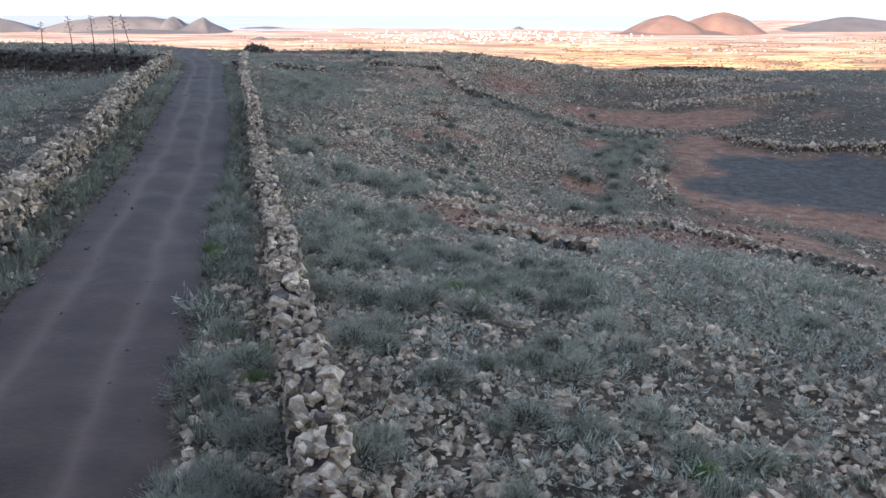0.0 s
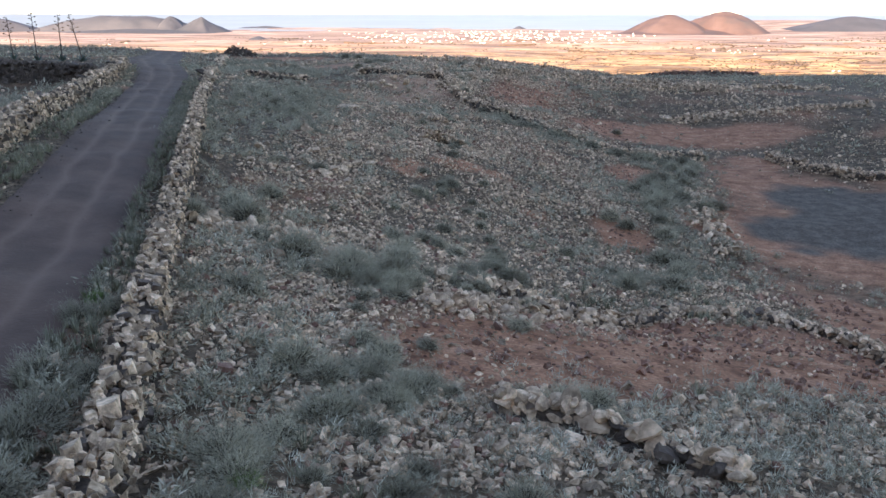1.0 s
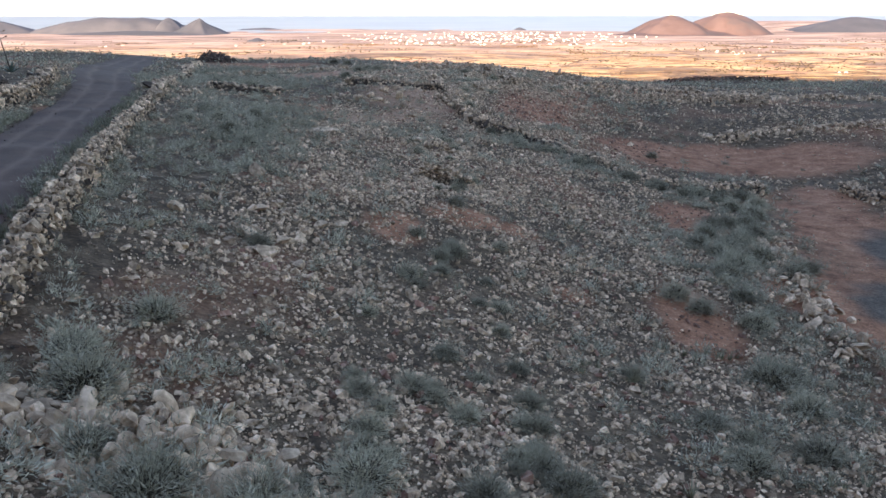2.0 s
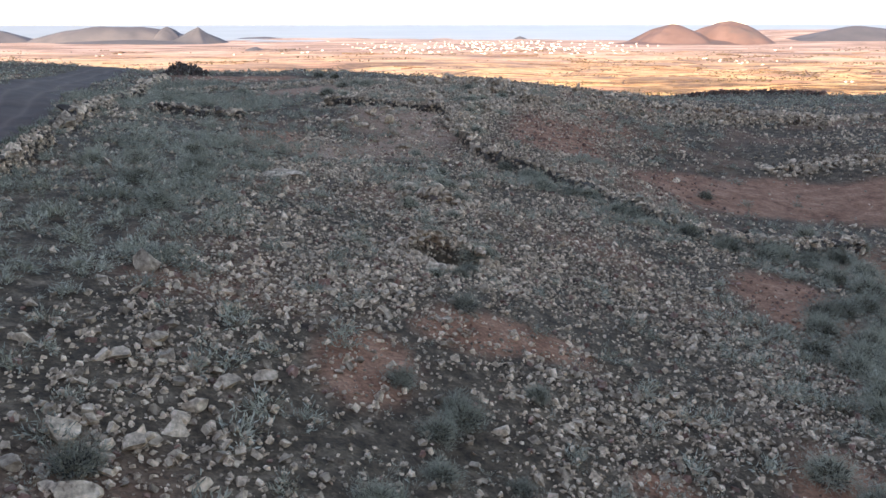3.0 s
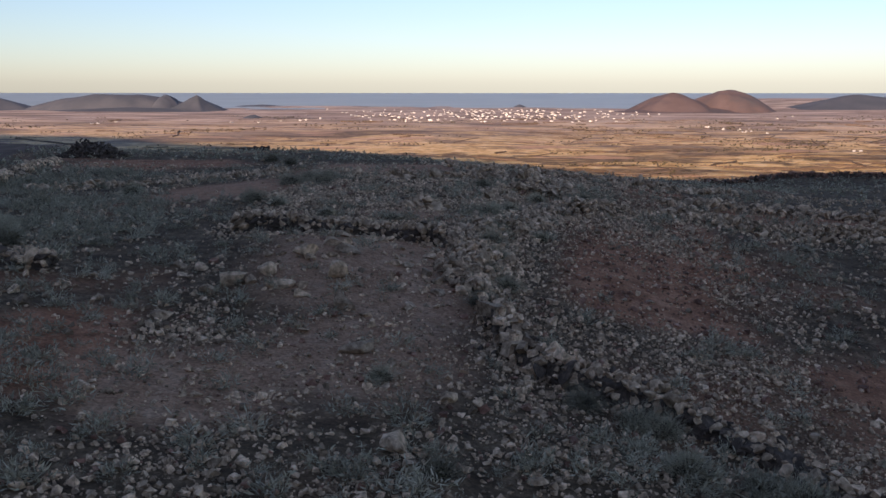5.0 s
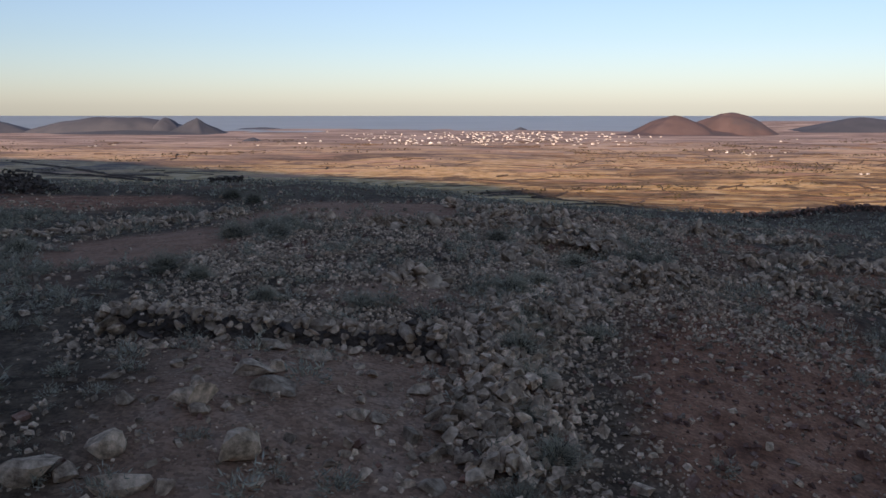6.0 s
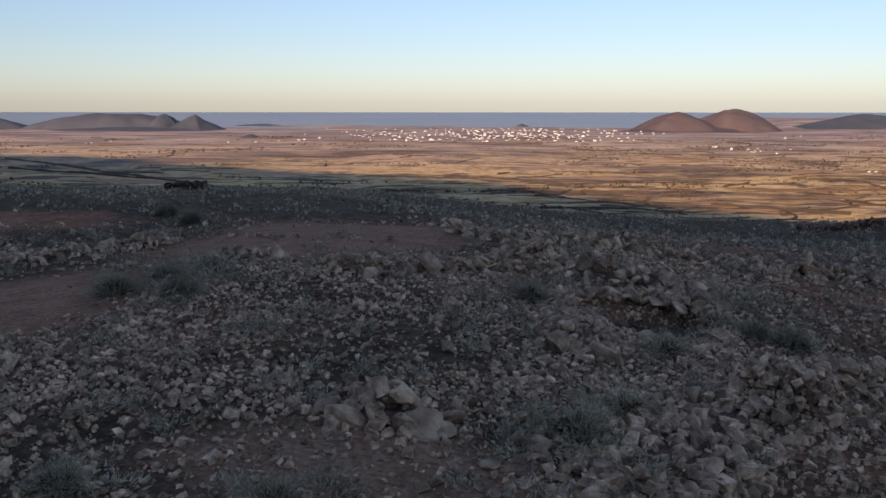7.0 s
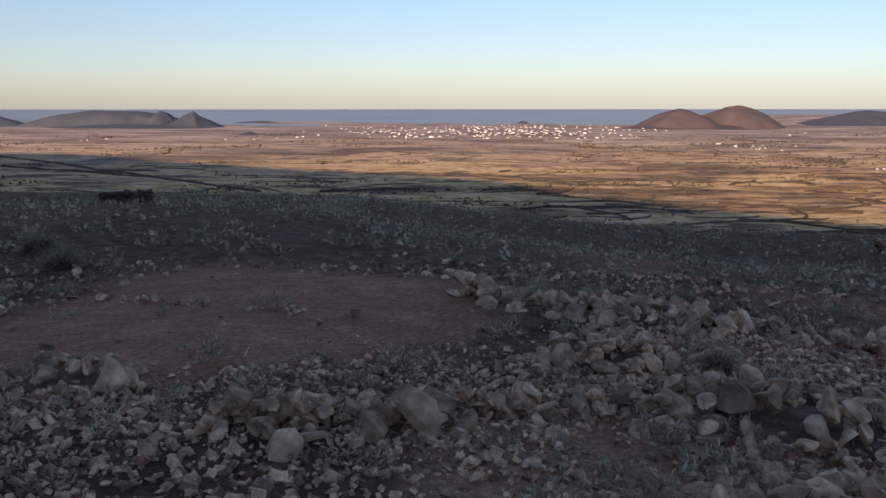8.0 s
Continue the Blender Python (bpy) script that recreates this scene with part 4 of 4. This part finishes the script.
# where bushes crowd: centre, spread and weight
THICKETS_NEAR = [(-1, 27, 7, 8, 0.75), (-4.2, 26, 2.2, 9, 1.0), (-6.3, 24, 1.2, 7, 0.9), (-6.5, 38, 4, 8, 0.9), (-3.2, 42, 5, 3, 0.9), (15, 70, 4, 12, 1.0), (18, 84, 4, 6, 0.9), (11, 90.5, 4, 3, 1.0), (6, 95.5, 3.5, 2, 1.0), (20, 90, 5, 2, 0.8), (-18, 112, 6, 8, 0.9), (-19, 124, 5, 5, 0.9), (-8.5, 131, 3, 4, 0.8), (9, 132.5, 3, 2, 0.9)]
THICKETS_FAR = [(-11, 80, 3.5, 12, 1.0), (-14, 92, 5, 8, 0.95), (-9.5, 70, 2.5, 6, 0.8), (-22, 114, 7, 8, 0.95), (14.5, 88.6, 4, 1.6, 0.9), (19, 88.4, 3, 1.5, 0.9), (1.5, 119, 2, 3, 0.7), (-13, 60, 3, 9, 0.9), (-16, 76, 3, 8, 0.8), (-12, 86, 4, 8, 0.6), (5, 24, 7, 7, 0.6), (10, 26, 6, 8, 0.6), (33, 95, 8, 4, 0.9), (-6, 14, 2, 12, 0.7), (-7, 26, 1.5, 7, 0.9), (2.5, 132.5, 2, 1.5, 0.7), (-1, 91, 2, 4, 0.6), (12, 56, 3, 6, 0.7)]


def bushiness(x, y):
    v = 0.1 + 0.12 * smooth(0.1, 0.7, ripple(x, y, 9, 101)) + 0.75 * smooth(138, 156, y) + 0.75 * smooth(-20, -25, x) * (y > 28) * (0.6 + 0.4 * ripple(x, y, 6, 103))
    for cx, cy, sx, sy, w in THICKETS_NEAR + THICKETS_FAR:
        v = np.maximum(v, w * np.exp(-((x - cx) / sx) ** 2 - ((y - cy) / sy) ** 2))
    bare = np.maximum(0.95 * np.max([ellipse(x, y, *e) for e in RED[:11]], axis=0), np.maximum(0.97 * cinder_bed(x, y), 0.95 * np.max([ellipse(x, y, *e) for e in PALE[:2]], axis=0)))
    v = v * (1 - 0.95 * ellipse(x, y, 3.4, 27.6, 3.6, 2.6))
    return np.clip(v, 0, 1) * (1 - bare) * off_track(x, y, 2.2)


def shrub_at(x, y, w, meshes, label, i, turn):
    ob = new("shrub", meshes[i % len(meshes)])
    ob.matrix_basis = pose(x, y, float(land(x, y)) - 0.02, 0, 0, turn) @ Matrix.Diagonal((w, w, w * 0.98, 1))
    return tagged(ob, label, "shrub", "shrubs on the slope")


x, y = scatter(19000, -30, 24, 8, 145, lambda a, b: 0.8 * bushiness(a, b), 111)
r = np.random.default_rng(112)
order = np.argsort(abs(x) + 0.05 * y)
for k, i in enumerate(order[:210]):
    shrub_at(float(x[i]), float(y[i]), float(r.uniform(0.8, 1.7)), SHRUB_MESH, "low dry grey-green shrub on stony ground", k, float(r.uniform(0, 360)))
rest = order[210:]
P = np.c_[x[rest], y[rest], land(x[rest], y[rest]) - 0.02]
tagged(new("scrub", heap_mesh("scrub", MIDDLE, P, turns(len(P), 0.05, r), r.uniform(0.8, 1.8, len(P)), m_scrub)), "dry grey-green scrub on the hillside", "scrub", kind="stuff")
SHRUBS_NEAR = [(-1.3, 16.2, 1.6), (-3.2, 32.0, 1.9), (-3.6, 27.4, 2.0), (-2.2, 29.4, 1.7), (-0.6, 22.8, 1.5), (1.3, 21.6, 1.3), (3.3, 22.9, 1.4), (-6.9, 28.0, 1.9), (-6.6, 29.8, 1.7),
               (-7.6, 34.2, 1.5), (-4.3, 16.4, 1.1), (-2.9, 11.7, 1.3), (-3.5, 9.8, 1.2), (2.3, 12.6, 1.1), (-0.9, 12.0, 1.1), (4.7, 12.0, 1.2), (8.8, 19.8, 1.5), (-7.2, 50.0, 2.0),
               (-3.4, 40.5, 2.0), (12.6, 63.2, 2.2), (10.6, 64.0, 2.0), (18.0, 71.5, 2.2), (-4.9, 42.6, 2.2), (-3.2, 42.6, 2.0), (-1.6, 44.0, 2.2), (-7.9, 46.8, 2.2), (-8.9, 44.6, 2.0)]
SHRUBS_MIDDLE = [(-6.3, 43.4, 1.9), (2.1, 50.4, 1.5), (8.1, 50.8, 1.8), (11.8, 57.6, 2.4), (11.1, 54.2, 2.2), (7.3, 51.8, 1.6), (5.9, 55.4, 1.6), (12.9, 65.8, 2.0), (14.6, 77.3, 2.0),
                 (20.8, 86.9, 2.4), (-5.7, 37.4, 1.8), (-1.7, 83.6, 1.5), (-1.6, 86.3, 1.6), (1.5, 78.2, 1.5), (-0.4, 73.6, 1.0), (2.3, 66.0, 1.2), (14.4, 76.6, 2.2), (14.0, 72.8, 2.2),
                 (13.2, 74.2, 2.0), (15.4, 78.8, 2.4), (18.4, 84.9, 2.4), (17.3, 90.0, 2.0), (17.1, 101.6, 1.6), (-15.9, 83.6, 2.2), (-14.1, 84.8, 2.0), (-11.0, 82.0, 1.9), (-6.3, 58.1, 1.6)]
SHRUBS_BEYOND = [(-2.2, 86.2, 1.4), (-0.6, 87.6, 1.4), (3.6, 98.2, 1.6), (5.0, 97.6, 1.8), (5.6, 94.8, 2.0), (7.2, 94.6, 1.8), (11.8, 92.0, 2.0), (10.4, 92.2, 1.8), (-23.2, 119.2, 2.4),
                 (-22.1, 123.0, 2.4), (-19.1, 129.0, 2.2), (-1.8, 97.6, 1.2), (2.2, 119.9, 1.8), (3.3, 121.2, 1.6), (5.2, 125.8, 1.9), (2.3, 129.9, 1.8), (1.9, 113.6, 2.1), (2.0, 111.6, 1.7), (2.3, 115.4, 2.0), (1.7, 109.2, 1.4), (2.4, 117.0, 1.5), (8.4, 128.6, 1.6), (9.1, 127.8, 2.0), (-7.4, 128.6, 2.0),
                 (-5.7, 116.9, 1.4), (-10.1, 121.0, 2.0), (4.4, 116.4, 1.3), (-8.5, 119.6, 1.6), (-2.6, 116.6, 1.3), (5.2, 136.8, 1.4), (-12.7, 148.2, 2.2), (-14.9, 151.4, 2.2)]
SHRUBS_RIGHT = [(12.6, 89.4, 2.2), (14.6, 88.8, 2.3), (16.4, 88.2, 2.4), (18.6, 88.0, 2.2), (20.4, 89.0, 2.4), (8.2, 94.4, 2.0), (9.6, 92.4, 2.0), (5.6, 97.4, 1.8), (-11.2, 84, 2.2), (-12.4, 80, 2.3), (-10.6, 76.4, 2.0), (-12.6, 88.6, 2.2), (-19.2, 112.4, 2.6), (-22, 115.6, 2.6), (-17.4, 109.6, 2.4), (-25, 113, 2.6), (1.2, 105.2, 1.9), (2.2, 107.6, 1.7), (16.2, 79.2, 2.6), (17.2, 77.2, 2.8), (14.6, 73.6, 2.5), (15.7, 75.4, 2.7), (14.3, 71.2, 2.4), (16.0, 72.6, 2.7), (17.9, 80.6, 2.5), (19.3, 83.2, 2.6), (17.3, 88.6, 2.3), (16.4, 90.4, 2.2), (9.8, 65.2, 2.2),
                (20.6, 93.6, 2.2), (22.6, 91.6, 2.3), (13.2, 69.0, 2.4), (16.8, 70.2, 2.6), (1.1, 77.9, 1.8), (-7.7, 29.8, 1.7), (-7.0, 27.3, 1.8), (-6.5, 25.6, 1.7), (-5.9, 24.0, 1.6), (-5.4, 22.3, 1.4), (-4.9, 20.6, 1.3), (-8.4, 33.4, 1.4), (-4.9, 42.2, 2.6), (-3.0, 41.4, 2.5), (-1.7, 42.0, 2.3), (-7.2, 45.6, 2.6), (7.4, 48.8, 2.0), (9.7, 50.2, 2.4), (11.0, 57.2, 2.8), (14.0, 70.4, 2.8), (-8.6, 131.2, 2.0), (-9.6, 129.6, 2.2), (-7.6, 132.4, 1.6)]
for i, (x, y, w) in enumerate(SHRUBS_NEAR + SHRUBS_MIDDLE + SHRUBS_BEYOND + SHRUBS_RIGHT):
    shrub_at(x, y, w, SHRUB_MESH, "large dry grey-green shrub on stony ground", i, 57.0 * i)
for x, y, w in [(-3.4, 14.7, 1.0), (-3.2, 13.9, 0.7), (0.3, 20.4, 1.0), (0.9, 20.0, 0.7), (-3.1, 26.4, 0.8), (-6.3, 23.2, 0.9), (-6.0, 22.4, 0.7), (3.8, 11.5, 0.8), (-8.5, 34.8, 0.9)]:
    shrub_at(x, y, w, GREEN_MESH, "small fresh green shrub", int(10 * w), 40 * w)
x, y = scatter(22000, -20, 26, 8, 150, lambda a, b: 0.18 + 0.75 * (b < 30) + 0.3 * (b < 40) - 0.1 * (b > 100) + 0.55 * bushiness(a, b) - 0.4 * (bushiness(a, b) < 0.02) - 2.0 * (off_track(a, b, 2.2) < 0.5), 113)
P = np.c_[x, y, land(x, y) - 0.02]
tagged(new("tufts", heap_mesh("tufts", SMALL, P, turns(len(P), 0.1, r), r.uniform(0.25, 0.75, len(P)), m_scrub)), "small grey tufts between the stones", "scrub", kind="stuff")
x, y = scatter(4000, -3, 15, 8, 36, lambda a, b: 0.75 - 0.4 * ripple(a, b, 3, 117) - 0.7 * np.max([ellipse(a, b, *e) for e in RED[:2]], axis=0), 118)
P = np.c_[x, y, land(x, y) - 0.02]
tagged(new("dry_tufts", heap_mesh("dry_tufts", [(v, f) for v, f in (twig_ball(470 + i, 38, 1.2, 0.011, 0.3) for i in range(6))], P, turns(len(P), 0.12, r), r.uniform(0.3, 0.75, len(P)), m_straw)), "dry upright grey tufts among loose stones", "scrub", kind="stuff")
x, y = scatter(36000, -120, 130, -40, 330, lambda a, b: bushiness(a, b) * ((abs(a - 1) > 27) | (b > 150) | (b < 2)), 115)
P = np.c_[x, y, land(x, y) - 0.05]
tagged(new("far_scrub", heap_mesh("far_scrub", FAR, P, turns(len(P), 0.1, r), r.uniform(0.7, 1.9, len(P)), m_scrub)), "dry scrub covering the far slope", "scrub", kind="stuff")


def grass_tuft(seed, n=26):
    r = np.random.default_rng(seed)
    a = r.uniform(0, 2 * np.pi, n)
    lean = r.uniform(0.1, 0.7, n)
    root = np.c_[np.cos(a), np.sin(a), np.zeros(n)] * (0.12 * r.uniform(0, 1, n))[:, None]
    tip = root + np.c_[np.cos(a) * lean, np.sin(a) * lean, np.sqrt(1 - lean ** 2)] * r.uniform(0.5, 1.0, n)[:, None]
    side = np.c_[-np.sin(a), np.cos(a), np.zeros(n)] * 0.03
    v = np.stack([root - side, root + side, tip], 1).reshape(-1, 3)
    return v, np.arange(3 * n).reshape(-1, 3)


GRASS = [grass_tuft(500 + i) for i in range(6)]


def verge(x, y):
    d = x - np.interp(y, ty, tx)
    edge = np.exp(-((abs(d) - 2.6) / 0.8) ** 2) * (y < 95)
    field = 0.25 * smooth(0.2, 0.7, ripple(x, y, 5, 121)) * (x > -3) * (y < 60)
    return np.clip(edge + field, 0, 1) * (1 - np.max([ellipse(x, y, *e) for e in RED[:6]], axis=0)) * off_track(x, y, 2.0)


x, y = scatter(26000, -24, 14, 6, 95, verge, 123)
P = np.c_[x, y, land(x, y) - 0.01]
tagged(new("dry_grass", heap_mesh("dry_grass", GRASS, P, turns(len(P), 0.1, r), r.uniform(0.25, 0.6, len(P)), m_grass)), "pale dry grass along the track and between stones", "grass", kind="stuff")


def agave(x, y, tall, lean, seed):
    """An agave: a rosette of thick pointed leaves and a tall dry flower stalk with short branches."""
    z = float(land(x, y))
    root = empty_thing("agave", x, y, z, "agave with a tall dry flower stalk on the ridge", "agave", "agaves on the ridge")
    r = np.random.default_rng(seed)
    for i in range(14):
        a, e = 2.4 * i, r.uniform(0.3, 1.2)
        d = np.array([math.cos(a) * math.cos(e), math.sin(a) * math.cos(e), math.sin(e)])
        s = np.array([-math.sin(a), math.cos(a), 0]) * 0.09
        u = np.array([0, 0, 0.05])
        m = d * 0.45
        v = np.array([-s * 0.6, s * 0.6, m - s, m + s, m - u, d * 1.0, -u])
        f = np.array([(0, 1, 3), (0, 3, 2), (2, 3, 5), (6, 4, 1), (1, 4, 3), (0, 2, 4), (0, 4, 6), (4, 5, 3), (2, 5, 4)])
        part("leaf", mesh_from("leaf", v, f, m_agave), root)
    bm = bmesh.new()
    top = Vector((lean * tall, 0.1 * lean * tall, tall))
    def rod(p, q, ra, rb):
        way = q - p
        m = Matrix.Translation((p + q) / 2) @ way.to_track_quat("Z", "Y").to_matrix().to_4x4()
        bmesh.ops.create_cone(bm, segments=7, radius1=ra, radius2=rb, depth=way.length, matrix=m, cap_ends=True)
    rod(Vector((0, 0, 0)), top, 0.06, 0.025)
    for i in range(12):
        p = top * (0.58 + 0.035 * i)
        a = 2.4 * i + seed
        q = p + Vector((math.cos(a), math.sin(a), 0.35)) * (0.55 - 0.03 * i)
        rod(p, q, 0.02, 0.012)
        bmesh.ops.create_icosphere(bm, subdivisions=1, radius=0.09, matrix=Matrix.Translation(q) @ Matrix.Diagonal((1.2, 1.2, 0.6, 1)))
    me = bpy.data.meshes.new("stalk")
    bm.to_mesh(me)
    bm.free()
    me.materials.append(m_stalk)
    part("stalk", me, root, "dry brown flower stalk")


for i, (x, y, tall, lean) in enumerate([(-41.8, 102, 4.2, -0.06), (-38.6, 100, 4.6, -0.03), (-36.9, 101.5, 4.4, 0.0), (-35.5, 103, 4.6, -0.2), (-47, 106, 3.4, 0.03)]):
    agave(x, y, tall, lean, 600 + i)


# ---- the village and field walls on the plain ----
def box(bm, x0, x1, y0, y1, z0, z1):
    bmesh.ops.create_cube(bm, size=1, matrix=Matrix.Translation(((x0 + x1) / 2, (y0 + y1) / 2, (z0 + z1) / 2)) @ Matrix.Diagonal((x1 - x0, y1 - y0, z1 - z0, 1)))


def done(name, bm, mat):
    me = bpy.data.meshes.new(name)
    bm.to_mesh(me)
    bm.free()
    me.materials.append(mat)
    return me


def house_meshes(w, d, h, wing):
    """Walls with a parapet sunk round a flat roof, a lower wing, and window and door panels for the front."""
    def block(name, x0, x1, y0, y1, top):
        bm = bmesh.new()
        box(bm, x0, x1, y0, y1, -1.0, top)
        bm.faces.ensure_lookup_table()
        lid = max(bm.faces, key=lambda f: f.calc_center_median().z)
        bmesh.ops.inset_individual(bm, faces=[lid], thickness=0.25)
        bmesh.ops.translate(bm, verts=lid.verts, vec=(0, 0, -0.3))
        return done(name, bm, m_white)
    side = block("wing", w / 2 + 0.01, w / 2 + wing, -d / 3, d / 2, h * 0.6) if wing else None
    bm = bmesh.new()
    box(bm, -0.4, 0.4, -0.05, 0.05, 0, 0.8)
    pane = done("window", bm, m_window)
    bm = bmesh.new()
    box(bm, -0.35, 0.35, -0.05, 0.05, 0, 1.4)
    return block("house", -w / 2, w / 2, -d / 2, d / 2, h), side, pane, done("door", bm, m_stalk)


KINDS = [(5, 4.2, 1.9, 0), (5.5, 4.2, 1.9, 2.2), (4.6, 4.5, 2.9, 1.8), (6.5, 4.4, 2.0, 0), (4.2, 4, 1.8, 1.6), (6, 4.4, 3.0, 2.4)]
MODELS = []
for w, d, h, wing in KINDS:
    walls, side, pane, door = house_meshes(w, d, h, wing)
    ob = tagged(new("house", walls), "white flat-roofed house in the far village", "house", "houses of the village")
    for k in range(2):
        o = part("window", pane, ob)
        o.location = (-w * 0.3 + k * w * 0.3, -d / 2 - 0.02, 0.6)
    o = part("door", door, ob)
    o.location = (w * 0.36, -d / 2 - 0.02, 0)
    if side:
        part("wing", side, ob)
    MODELS.append(ob)
r = np.random.default_rng(700)
spots = []
while len(spots) < 290:
    y = r.uniform(1330, 1880)
    a = r.normal(0.055, 0.085)
    if -0.16 < a < 0.245 and r.uniform() < 0.45 + 0.55 * (ripple(a * 900, y, 60, 131) > 0):
        spots.append((a * (y - 60), y))
spots += [(-480, 1290), (-474, 1296), (-462, 1330), (-260, 1330), (-232, 1345), (-205, 1350), (-198, 1362), (-300, 1335)]
spots += [(r.uniform(0.305, 0.385) * 1120, r.uniform(1140, 1260)) for _ in range(15)]
spots += [(405, 946), (412, 947), (505, 1420), (560, 1500)]
for i, (x, y) in enumerate(spots):
    m = pose(x, y, float(land(x, y)), 0, 0, float(r.choice([0, 15, -20, 90, 40]))) @ Matrix.Scale(0.62 if y < 1300 else 0.74, 4)
    if i < len(MODELS):
        MODELS[i].matrix_basis = m
    else:
        copy_thing(MODELS[int(r.integers(0, len(MODELS)))], m)


def ridge_line(line, width, height, me_v, me_f, seed):
    """A rough low bank of stones and scrub along a line."""
    x, y, h = follow(line, 4.0)
    prof = np.array([(-1, -0.4), (-0.35, 0.9), (0.3, 1.0), (1, -0.4)])
    k = height * (0.75 + 0.35 * ripple(x, y, 9, seed))
    vx = x[:, None] - np.sin(h)[:, None] * prof[:, 0] * width
    vy = y[:, None] + np.cos(h)[:, None] * prof[:, 0] * width
    vz = land(x, y)[:, None] + prof[:, 1] * k[:, None]
    me_f.append(grid_faces(4, len(x)) + sum(len(v) for v in me_v))
    me_v.append(np.c_[vx.ravel(), vy.ravel(), vz.ravel()])


vs, fs = [], []
r = np.random.default_rng(720)
LINES = [[(-480, 1073), (-380, 990), (-243, 870), (-137, 778)], [(-424, 962), (-340, 930), (-291, 895), (-250, 880)], [(-95, 778), (-50, 792), (-15, 800)],
         [(66, 757), (86, 770), (100, 800)], [(280, 720), (290, 690), (310, 660), (340, 650)], [(180, 700), (215, 672), (250, 640)], [(230, 800), (300, 790), (380, 800)]]
for k, line in enumerate(LINES):
    ridge_line(line, 1.6, 2.2, vs, fs, 900 + k)
for k in range(300):
    y = 520 + 900 * r.uniform() ** 1.6
    a = r.uniform(-0.5, 0.55) if r.uniform() < 0.45 else r.uniform(0.05, 0.55)
    length, turn = r.uniform(4, 22), r.normal(0, 0.3) + (1.2 if r.uniform() < 0.1 else 0)
    x = a * y
    line = [(x, y)]
    for _ in range(4):
        turn += r.normal(0, 0.35)
        line.append((line[-1][0] + length * math.cos(turn), line[-1][1] + length * math.sin(turn)))
    ridge_line(line, r.uniform(0.6, 1.4), r.uniform(0.6, 1.5), vs, fs, 730 + k)
tagged(new("field_walls", mesh_from("field_walls", np.concatenate(vs), np.concatenate(fs), m_dark_stones)), "dark stone field walls crossing the plain", "field wall", kind="stuff")
x, y = scatter(24000, -700, 800, 480, 1500, lambda a, b: smooth(0.15, 0.6, ripple(a, b * 1.6, 60, 141)) * (abs(a) < 0.56 * b), 143)
P = np.c_[x, y, land(x, y) - 0.1]
tagged(new("plain_scrub", heap_mesh("plain_scrub", DOTS, P, turns(len(P), 0.1, r), r.uniform(1.2, 3.2, len(P)), m_plain_scrub)), "scattered scrub on the plain", "scrub", kind="stuff")
